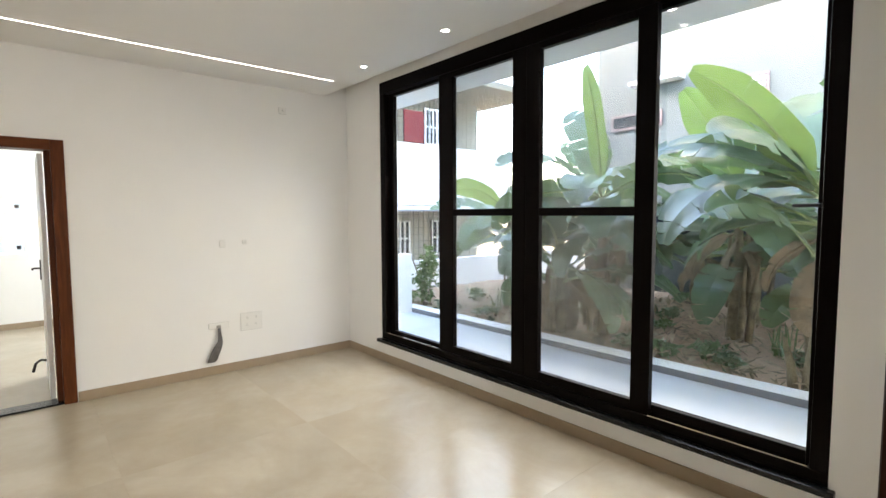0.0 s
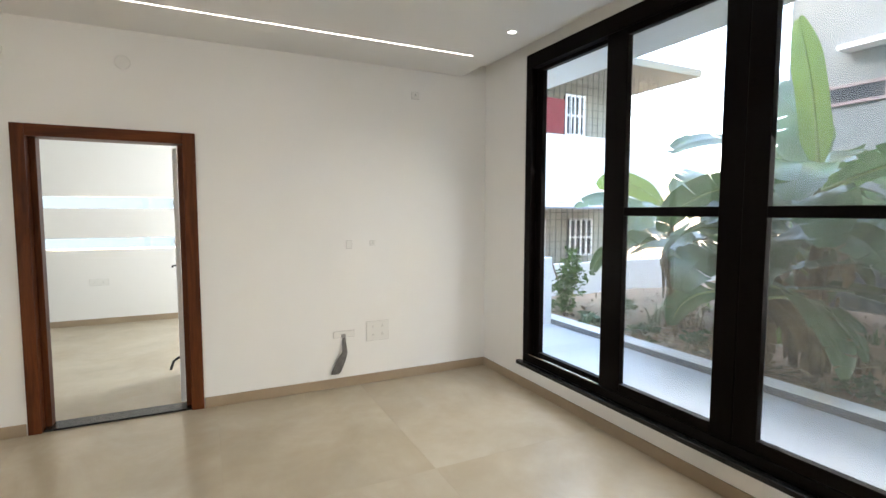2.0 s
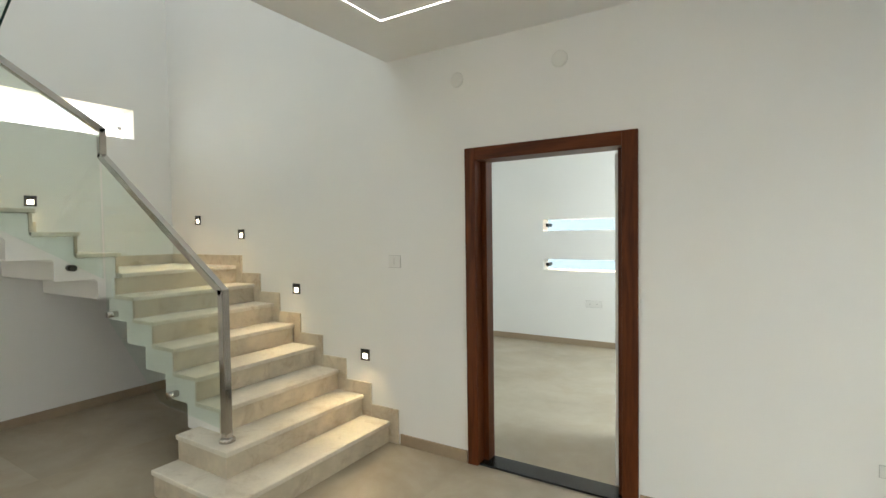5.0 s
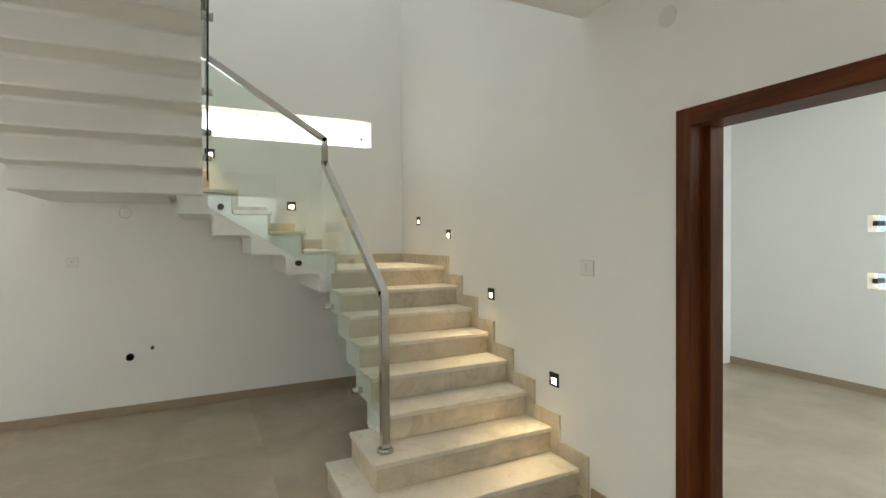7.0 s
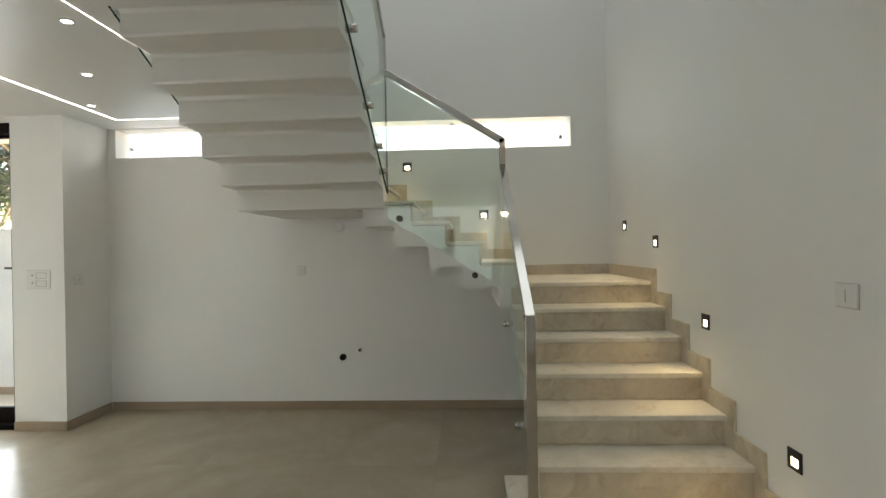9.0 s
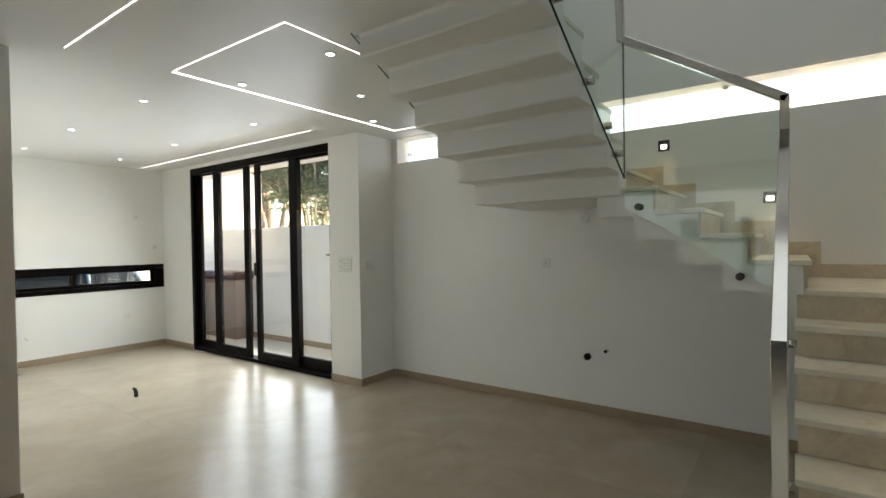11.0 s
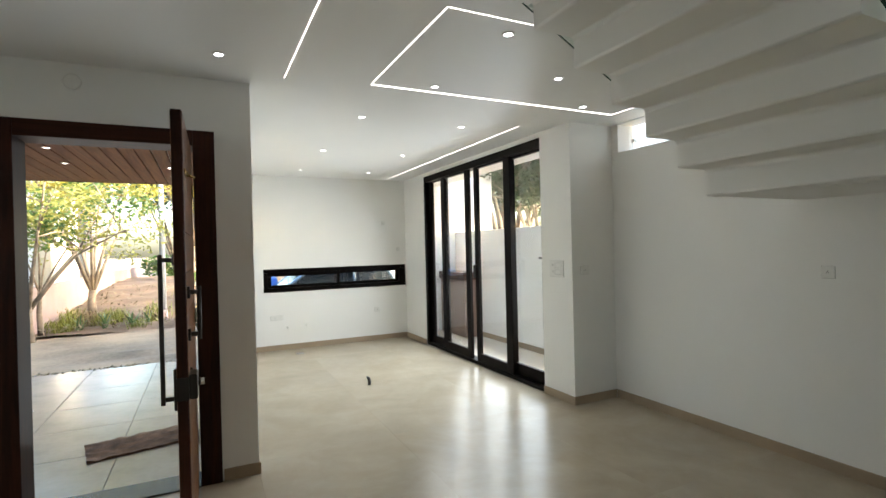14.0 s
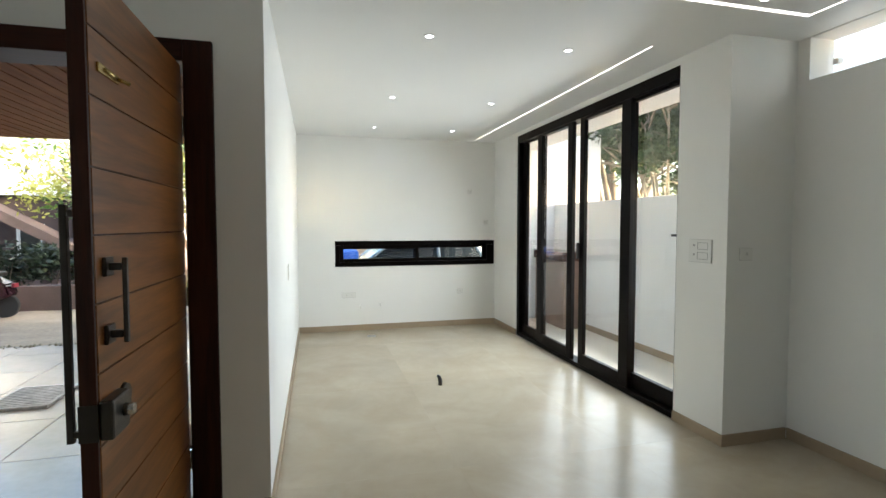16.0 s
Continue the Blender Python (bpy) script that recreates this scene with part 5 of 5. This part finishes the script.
# litter on the soil
rng = random.Random(5)
bm = bmesh.new()
for _ in range(1500):
    x, y = 5.0 + 4.2 * rng.random() ** 1.5, rng.uniform(0.2, 7.5)
    c = Vector((x, y, 0.07 + 0.03 * rng.random()))
    a = Vector((rng.gauss(0, 1), rng.gauss(0, 1), rng.gauss(0, 0.25))).normalized()
    b = a.cross(Vector((0, 0, 1))).normalized()
    s = rng.uniform(0.02, 0.12)
    bm.faces.new([bm.verts.new(q) for q in (c - a * s, c + b * s * 0.3, c + a * s, c - b * s * 0.3)])
for _ in range(2600):
    y = -9.6 - 9 * rng.random() ** 1.6
    c = Vector((rng.uniform(-6, 2.8), y, -0.06 + 0.053 * (-9.4 - y) + 0.09 * rng.random()))
    a = Vector((rng.gauss(0, 1), rng.gauss(0, 1), rng.gauss(0, 0.3))).normalized()
    b = a.cross(Vector((0, 0, 1))).normalized()
    s = rng.uniform(0.03, 0.13)
    bm.faces.new([bm.verts.new(q) for q in (c - a * s, c + b * s * 0.3, c + a * s, c - b * s * 0.3)])
for _ in range(260):
    c = Vector((rng.uniform(-0.7, 3.2), -4.62 + rng.gauss(0, 0.035), -0.005))
    r = rng.uniform(0.008, 0.03)
    top = bm.verts.new(c + Vector((rng.gauss(0, 0.3) * r, rng.gauss(0, 0.3) * r, r * rng.uniform(0.7, 1.2))))
    ring = [bm.verts.new(c + r * rng.uniform(0.8, 1.4) * Vector((math.cos(k * 1.257), math.sin(k * 1.257), 0))) for k in range(5)]
    for k in range(5):
        bm.faces.new((ring[k], ring[(k + 1) % 5], top))
tagged(part("leaf_litter", bm, STALK), "dry brown leaf litter on the soil", "leaf litter", kind="stuff")

bm = bmesh.new()
for _ in range(900):
    c = Vector((5.0 + 4.3 * rng.random() ** 1.3, rng.uniform(0.2, 7.5), 0.09 + 0.04 * rng.random()))
    a = Vector((rng.gauss(0, 1), rng.gauss(0, 1), rng.gauss(0, 0.4))).normalized()
    b = a.cross(Vector((0, 0, 1))).normalized()
    q = rng.uniform(0.03, 0.11)
    bm.faces.new([bm.verts.new(v) for v in (c - a * q, c + b * q * 0.34, c + a * q, c - b * q * 0.34)])
tagged(part("fallen_leaves", bm, material("pale_dry_leaves", (0.50, 0.40, 0.27), 0.8, vary=0.3, scale=4, fine=30)), "pale dry leaves fallen on the garden soil", "leaf litter", kind="stuff")
for k in range(14):
    x, y = 5.15 + 3.2 * rng.random() ** 1.3, rng.uniform(0.7, 6.9)
    tuft("garden_grass", (x, y, 0.05), 0.12, rng.uniform(0.18, 0.45), 26, 0.012, (LEAF, LEAFB, DRYLEAF)[k % 3], "thin grass shoots in the garden soil", 220 + k, "grass")

# ---- outside: neighbouring houses east ----
structure("compound_wall", boxes((3.5, 12.0, 8.15, 8.3, -0.4, 0.62), bevel=0.01), OUTPAINT, "white compound wall behind the garden", "wall")
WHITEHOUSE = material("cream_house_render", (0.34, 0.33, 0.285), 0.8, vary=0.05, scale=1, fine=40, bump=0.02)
GRILLE = material("dark_grey_grille_paint", (0.07, 0.07, 0.068), 0.5, vary=0.1)
nh = thing("white_house", (0, 9.4, 0), "two storey white house with grilled balconies", "house")
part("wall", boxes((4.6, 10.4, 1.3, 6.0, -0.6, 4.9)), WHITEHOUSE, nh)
part("balcony", boxes((4.2, 10.35, -0.02, 0.12, 1.78, 3.25), (4.2, 10.35, -0.02, 1.3, 1.70, 1.82), bevel=0.01), OUTPAINT, nh, "solid white balcony parapet")
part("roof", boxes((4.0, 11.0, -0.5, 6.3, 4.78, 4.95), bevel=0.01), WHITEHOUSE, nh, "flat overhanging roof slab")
part("canopy", boxes((4.2, 10.35, -0.25, 0.1, 1.66, 1.70)), KERBGREY, nh, "thin grey canopy edge")
for lo, hi, y in ((3.25, 4.78, 0.05), (-0.3, 1.66, 0.1)):
    bm = bmesh.new()
    x = 4.3
    while x < 10.3:
        box(bm, x, x + 0.010, y, y + 0.010, lo, hi)
        x += 0.155
    z = lo + 0.12
    while z < hi:
        box(bm, 4.2, 10.35, y + 0.010, y + 0.018, z, z + 0.009)
        z += 0.16
    part("window_grille", bm, GRILLE, nh, "grey steel grille bars")
part("shutter", boxes((6.75, 7.32, -0.03, 0.0, 3.27, 4.0), bevel=0.006), RED, nh, "open red window shutter")
for x0, x1, z0, z1, y in ((7.45, 7.95, 3.28, 4.12, 0.10), (5.0, 5.8, 3.3, 4.3, 1.24), (7.2, 7.8, 0.5, 1.4, 1.24), (8.6, 9.3, 0.5, 1.4, 1.24)):
    w = part("window", boxes((x0, x1, y, y + 0.06, z0, z1)), DARKGLASS, nh, "dark window with white bars")
    bm = bmesh.new()
    for k in range(5):
        x = x0 + (x1 - x0) * k / 4
        box(bm, x - 0.022, x + 0.022, y - 0.04, y - 0.002, z0, z1)
    for z in (z0, (z0 + z1) / 2, z1):
        box(bm, x0 - 0.02, x1 + 0.02, y - 0.041, y - 0.003, z - 0.02, z + 0.02)
    part("window_bars", bm, OUTPAINT, w)
gh = thing("grey_house", (9.6, 0, 0), "tall plain grey rendered house", "house")
part("wall", boxes((0, 5, -8, 6.15, -0.6, 9.0)), GREYWALL, gh)
part("plinth", boxes((-0.06, 0.0, -8, 6.15, -0.6, 0.86)), material("dark_green_plinth", (0.045, 0.062, 0.058), 0.7), gh, "dark painted plinth")
# White bar modelled on the wall for the LED strip mirrored in the window.
part("reflection_bar", boxes((-0.3, 0.0, 4.3, 5.3, 4.12, 4.20), bevel=0.01), OUTPAINT, gh, "white bar in place of a strip light reflection")
for y0, y1, z0, z1 in ((4.75, 5.75, 3.36, 3.58), (2.95, 3.85, 3.22, 3.92), (2.0, 5.5, 0.95, 1.55), (-0.4, 1.2, 3.0, 4.0)):
    w = part("window", boxes((-0.03, 0.02, y0, y1, z0, z1)), DARKGLASS, gh, "dark window opening")
    for k in range(7 if y0 == 2.95 else 0):
        part("louvre", boxes((-0.048, -0.031, y0 + 0.01, y1 - 0.01, z0 + 0.012 + 0.1 * k, z0 + 0.09 + 0.1 * k), bevel=0.004), OUTPAINT, w, "white louvre slat")
    part("frame", boxes((-0.05, -0.031, y0 - 0.05, y1 + 0.05, z1, z1 + 0.05), (-0.05, -0.031, y0 - 0.05, y1 + 0.05, z0 - 0.05, z0), (-0.05, -0.031, y0 - 0.05, y0, z0, z1), (-0.05, -0.031, y1, y1 + 0.05, z0, z1), bevel=0.004), PINKWALL if z0 > 3 else GREYWALL, w)
bm = bmesh.new()
for k in range(34):
    box(bm, -0.09, -0.08, 2.0 + 0.104 * k, 2.01 + 0.104 * k, 0.90, 1.30)
for z in (0.90, 1.03, 1.16, 1.29):
    box(bm, -0.079, -0.069, 2.0, 5.5, z, z + 0.010)
part("balcony_grille", bm, BLACKPL, gh, "black painted grille")
CRATE = material("yellow_plastic", (0.55, 0.33, 0.03), 0.5, vary=0.1)
for k in range(9):
    y = 2.15 + 0.36 * k + 0.05 * (k % 3)
    part("crate", boxes((-0.066, -0.035, y, y + 0.26, 0.96, 1.13 + 0.03 * (k % 2)), bevel=0.01), CRATE if k % 4 else KERBGREY, gh, "yellow crate behind the grille")

# ---- outside: street south ----
tree((2.75, -8.9, -0.15), 3.6, 3.0, "forked street tree with yellow green leaves", 31, FOLIY, 0.10, 60, 60, 0.065, 0.36, 6, 0.75)
tree((2.75, -9.75, -0.15), 3.6, 2.0, "small street tree with fresh green leaves", 32, FOLI, 0.05, 22, 120, 0.075, 0.5, 4)
tree((-0.2, -19.5, 0.4), 8.5, 5.0, "large dark tree across the road", 33, DARKLEAF, 0.19, 70, 220, 0.15, 0.3, 9)
gt = thing("white_gatehouse", (4.1, -12.7, -0.2), "sunlit white house wall with a slatted gate", "house")
part("wall", boxes((-0.95, 1.1, -3.0, 0, 0, 3.6)), OUTPAINT, gt)
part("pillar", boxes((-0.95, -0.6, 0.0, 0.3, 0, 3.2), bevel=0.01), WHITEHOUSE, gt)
for k in range(7):
    part("gate_slat", boxes((-0.55 + 0.09 * k, -0.49 + 0.09 * k, 0.3, 0.33, 0.25, 1.35), bevel=0.004), SOFFITWOOD, gt)
for z in (0.45, 1.1):
    part("gate_rail", boxes((-0.58, 0.08, 0.331, 0.35, z, z + 0.07)), SOFFITWOOD, gt)
tree((2.2, -12.2, 0.0), 4.8, 3.0, "sunlit yellow leaved tree", 34, YELLOWLEAF, 0.10, 80, 85, 0.075, 0.25, 7, 0.8)
tree((-7.0, -22.0, 0.0), 8.0, 5.0, "leafy tree in the distance", 35, DARKLEAF, 0.25, 40, 180, 0.16, 0.35, 6)
for k, (x, y, h) in enumerate(((-3.6, -24.0, 7.0), (0.9, -27.5, 8.5), (-6.2, -17.5, 6.0))):
    tree((x, y, -0.1), h, 4.6, "dense dark tree beyond the lane", 120 + k, DARKLEAF, 0.17, 56, 190, 0.16, 0.22, 7)
structure("pink_wall", boxes((2.95, 3.1, -30, -9.5, -0.3, 0.95), (3.1, 12, -9.75, -9.6, -0.3, 0.4), bevel=0.01), PINKWALL, "low pinkish compound wall along a lane", "wall")
pl = thing("planter_wall", (5.6, -8.75, -0.15), "brown planter wall at the roadside", "planter")
for k in range(3):
    part("segment", boxes((-2.4 + 1.65 * k, -0.77 + 1.65 * k, -0.12, 0.12, -0.05, 0.52), bevel=0.012), PLANTER, pl)
for k in range(7):
    shrub("roadside_shrub", (3.7 + 0.75 * k, -9.45 - 0.2 * (k % 2), 0.1), (0.55, 0.45, 0.58), 900, 0.08, DARKSHRUB, "dense dark green roadside shrub", 40 + k)
GRASS = material("yellow_green_grass", (0.29, 0.29, 0.07), 0.55, vary=0.35, scale=2, fine=20)
let_light_through(GRASS, (0.28, 0.32, 0.06), 0.3)
rng = random.Random(77)
for k in range(20):
    x, y = rng.uniform(0.45, 2.85), -9.75 - 1.6 * rng.random()
    tuft("grass_tuft", (x, y, -0.12 + 0.053 * (-9.4 - y)), 0.26, rng.uniform(0.22, 0.55), 110, 0.009, (GRASS, FOLIY, GRASS, DRYLEAF)[k % 4], "tuft of yellow green grass by the road" if k % 4 < 3 else "tuft of dry brown grass by the road", 60 + k, "grass")
for k in range(16):
    x, y = rng.uniform(-4.5, 0.6), -9.9 - 6 * rng.random()
    tuft("dry_tuft", (x, y, -0.12 + 0.053 * (-9.4 - y)), 0.2, rng.uniform(0.15, 0.42), 60, 0.008, (DRYLEAF, DRYLEAF, GRASS)[k % 3], "tuft of withered grass on dry earth", 160 + k, "grass")
for k, (x, y) in enumerate(((1.05, -9.95), (1.6, -10.05), (2.1, -9.95), (0.75, -10.3))):
    tuft("agave_plant", (x, y, -0.1), 0.05, 0.5, 16, 0.028, LEAF, "pale green agave with pointed blades", 90 + k, "agave")
for k in range(6):
    shrub("dry_bush", (-0.5 - 0.6 * k, -9.9 - 0.6 * (k % 3), -0.15), (0.35, 0.3, 0.2), 150, 0.06, STALK, "dry brown roadside bush", 80 + k)
banana((-1.0, -11.5, -0.1), 0.7, [(90, 60, 1.0, 0.3, 60, 2), (0, 50, 1.0, 0.3, 70, 2), (180, 50, 1.0, 0.3, 70, 0), (-90, 55, 1.0, 0.3, 70, 2)], 91, "small bright banana plant across the road", 0.06)
po = thing("street_pole", (0.42, -10.6, -0.15), "pale steel street pole", "pole")
bm = bmesh.new()
tube(bm, [(0, 0, -0.1), (0, 0, 3.0), (0, 0, 6.5)], [0.075, 0.065, 0.05], 14)
part("pole", bm, KERBGREY, po)
bm = bmesh.new()
tube(bm, [(0, 0, -0.1), (0, 0, 0.35), (0, 0, 0.36)], [0.1, 0.1, 0.06], 14)
part("pole_base", bm, PINKWALL, po)
bh = thing("brown_house", (6.8, -13.6, -0.2), "brown house with a white balcony and stair", "house")
part("wall", boxes((-1.5, 6, -6, 0, 0, 2.65)), BROWNWALL, bh)
part("upper_wall", boxes((-1.0, 6, -6, -1.5, 3.7, 6.0)), WHITEHOUSE, bh)
bl = boxes((-1.9, 6, -0.1, 0.25, 2.65, 3.25), (-1.9, 6, -0.1, 0.25, 3.45, 3.85), (-1.9, -1.1, -0.1, 0.25, 3.25, 3.45), (-0.85, -0.2, -0.1, 0.25, 3.25, 3.45), (0.05, 0.7, -0.1, 0.25, 3.25, 3.45), (0.95, 6, -0.1, 0.25, 3.25, 3.45))
part("balcony", bl, OUTPAINT, bh, "white balcony parapet with square holes")
bm = bmesh.new()
prism(bm, [(-1.7, 0.9), (-1.7, 1.15), (0.9, 2.65), (0.9, 2.35)], "y", 0.26, 1.0)
part("outside_stair", bm, PLANTER, bh, "sloping stair flight")
w = part("window", boxes((-0.35, 0.15, 0.0, 0.04, 0.9, 1.75)), DARKGLASS, bh)
part("frame", boxes((-0.43, -0.351, 0.0, 0.07, 0.85, 1.8), (0.151, 0.23, 0.0, 0.07, 0.85, 1.8), (-0.43, 0.23, 0.0, 0.07, 1.751, 1.83)), OUTPAINT, w)
FARWALL = material("weathered_house_render", (0.30, 0.29, 0.26), 0.85, vary=0.12, scale=0.8, fine=30, bump=0.03)
fh = thing("far_house", (8.0, -30, 0), "weathered house beyond the lane", "house")
part("wall", boxes((-2.5, 4, -5, 0, -0.3, 5.5)), FARWALL, fh)
part("roof", boxes((-2.9, 4.4, -5.4, 0.4, 5.5, 5.7)), KERBGREY, fh)
for x in (-1.8, 0.2, 2.2):
    for z in (0.8, 3.4):
        part("window", boxes((x, x + 1.0, 0.0, 0.05, z, z + 1.2)), DARKGLASS, fh)
copy_thing(fh, pose(-2.4, -46, 0.0))
for k in range(9):
    shrub("hedge_bush", (-8.5 + 1.25 * k, -26.2 - 0.7 * (k % 2), 0.35), (1.0, 0.7, 0.62), 900, 0.13, (FOLI, DARKSHRUB)[k % 2], "dense green bush at the edge of the earth", 140 + k)
sc = thing("motor_scooter", (5.05, -7.9, -0.12), "parked dark red motor scooter", "scooter")
RUBBER = material("black_rubber", (0.02, 0.02, 0.02), 0.8)
for x in (-0.6, 0.6):
    bm = bmesh.new()
    tube(bm, [(x, -0.045, 0.22), (x, 0.045, 0.22)], 0.22, 20)
    part("wheel", bm, RUBBER, sc)
bm = bmesh.new()
prism(bm, [(-0.75, 0.42), (-0.7, 0.62), (-0.45, 0.78), (0.1, 0.76), (0.15, 0.42), (0.4, 0.36), (0.5, 0.85), (0.62, 0.95), (0.68, 0.5), (0.6, 0.3), (0.1, 0.25), (-0.5, 0.3)], "y", -0.16, 0.16)
bmesh.ops.bevel(bm, geom=bm.edges[:], offset=0.03, segments=2, affect="EDGES")
part("body", bm, material("dark_red_lacquer", (0.035, 0.008, 0.012), 0.2, coat=0.6), sc)
part("seat", boxes((-0.6, 0.1, -0.14, 0.14, 0.77, 0.86), bevel=0.03), BLACKPL, sc)
part("handlebar", boxes((0.52, 0.58, -0.32, 0.32, 0.98, 1.03), bevel=0.015), DARKSTEEL, sc)
part("tail_light", boxes((-0.79, -0.74, -0.08, 0.08, 0.56, 0.64), bevel=0.01), RED, sc)

structure("roadside_wall", boxes((-8.0, -3.7, -9.2, -9.02, -0.3, 1.38), bevel=0.01), OUTPAINT, "sunlit white wall across the road", "wall")

# ---- outside: parked car behind the ribbon window ----
car = thing("car", (-3.05, -7.2, -0.12), "parked silver blue hatchback car", "car")
bm = bmesh.new()
prism(bm, [(-1.85, 0.25), (-1.88, 0.7), (-1.75, 0.88), (1.0, 0.92), (1.75, 0.80), (1.85, 0.55), (1.82, 0.25)], "y", -0.8, 0.8)
bmesh.ops.bevel(bm, geom=bm.edges[:], offset=0.06, segments=3, affect="EDGES")
LACQ = material("silver_blue_lacquer", (0.28, 0.36, 0.45), 0.2, 0.4, vary=0.03, coat=0.6)
part("body", bm, LACQ, car)
bm = bmesh.new()
prism(bm, [(-1.55, 0.86), (-1.15, 1.42), (-0.9, 1.48), (0.2, 1.48), (0.45, 1.42), (1.15, 0.90)], "y", -0.66, 0.66)
bmesh.ops.bevel(bm, geom=bm.edges[:], offset=0.05, segments=3, affect="EDGES")
part("cabin", bm, DARKGLASS, car, "dark glazed cabin")
bm = bmesh.new()
for a, b in (((-1.56, 0.86), (-1.13, 1.46)), ((-0.5, 0.9), (-0.45, 1.47)), ((0.36, 1.46), (1.16, 0.88))):
    for s in (-0.675, 0.675):
        tube(bm, [(a[0], s, a[1]), (b[0], s * 0.97, b[1])], 0.035, 6)
part("pillar", bm, LACQ, car)
part("roof", boxes((-1.05, 0.33, -0.62, 0.62, 1.455, 1.50), bevel=0.02), LACQ, car)
for x in (-1.2, 1.2):
    for s in (-0.72, 0.72):
        bm = bmesh.new()
        tube(bm, [(x, s - 0.1, 0.3), (x, s + 0.1, 0.3)], 0.3, 24)
        w = part("wheel", bm, RUBBER, car)
        bm = bmesh.new()
        tube(bm, [(x, s - 0.105, 0.3), (x, s + 0.105, 0.3)], 0.18, 18)
        part("rim", bm, STEEL, w)
bd = thing("blue_drum", (-1.75, -7.6, -0.12), "blue plastic water drum", "drum")
bm = bmesh.new()
tube(bm, [(0, 0, 0), (0, 0, 0.05), (0, 0, 0.4), (0, 0, 0.42), (0, 0, 0.8), (0, 0, 0.82), (0, 0, 1.15), (0, 0, 1.2)], [0.27, 0.29, 0.29, 0.305, 0.305, 0.29, 0.29, 0.25], 24)
part("drum", bm, material("blue_plastic", (0.02, 0.12, 0.5), 0.4), bd)

# ---- outside: trees beyond the yard wall ----
tree((-7.6, -5.0, -0.3), 5.2, 2.6, "big tree with many pale limbs behind the yard", 51, DARKLEAF, 0.10, 125, 170, 0.065, 0.26, 15, 0.65, PALEBARK, 6)
tree((-9.0, -8.6, -0.3), 6.5, 3.8, "leafy dark tree behind the yard", 52, DARKLEAF, 0.25, 50, 170, 0.11, 0.3, 7)
# Next two trees stay out of view, added to screen the low sun.
tree((-9.6, 0.6, -0.3), 6.0, 3.4, "unseen dense tree added to filter the low sun", 53, DARKLEAF, 0.22, 110, 260, 0.11, 0.25, 8, 1.0)
tree((-10.2, 3.6, -0.3), 6.0, 3.4, "second unseen tree added against the low sun", 54, DARKLEAF, 0.22, 110, 260, 0.11, 0.25, 8, 1.0)
SKYWHITE = glow("bright_hazy_sky", (0.86, 0.95, 1.0), 0.098, 0.3)
structure("backdrop_west", boxes((-5.75, -5.7, -1.0, 8.0, 2.2, 4.8)), SKYWHITE, "bright hazy white sky", "backdrop")
structure("backdrop_north", boxes((-12, 10, 17.0, 17.1, 0, 8)), glow("pale_blue_haze", (0.72, 0.90, 1.0), 0.040, 0.02), "bright hazy white sky", "backdrop")

# ---- floor tiles of the hall ----
floor = bpy.data.objects["floor"]
SEAMS_X = [WX, -3.25, -2.05, -0.9, 0.35, 1.55, EX]
SEAMS_Y = [SY, -3.6, -1.8, -0.09, 1.75, 3.55, NY]
for xa, xb in zip(SEAMS_X, SEAMS_X[1:]):
    for ya, yb in zip(SEAMS_Y, SEAMS_Y[1:]):
        if yb <= -0.05 and (xa > -0.95 or xb <= SX):
            continue
        if yb <= -0.05:
            xa2 = max(xa, SX)
        else:
            xa2 = xa
        bm = boxes((xa2 + 0.0004, xb - 0.0004, ya + 0.0004, yb - 0.0004, -0.0095, 0.0))
        part("floor_tile", bm, FLOOR, floor)

# ---- porch tiles ----
tile_me = bpy.data.meshes.new("tile")
bm = boxes((0.0, 0.794, 0.0, 0.794, -0.012, 0.0), bevel=0.002)
bm.to_mesh(tile_me)
bm.free()
tile_me.materials.append(TILE)
y = PY1 - 0.80
while y > PY0 - 0.8:
    x = PX0
    while x < PX1 - 0.1:
        t = new("tile", tile_me)
        t.parent = porch
        t.location = (x + 0.003, y + 0.003, 0.0)
        t.scale = (min(1.0, (PX1 - x) / 0.8), 1.0, 1.0)
        if y < PY0:
            t.scale = (t.scale[0], (y + 0.8 - PY0) / 0.8, 1.0)
            t.location = (x + 0.003, PY0 + 0.003, 0.0)
        x += 0.80
    y -= 0.80
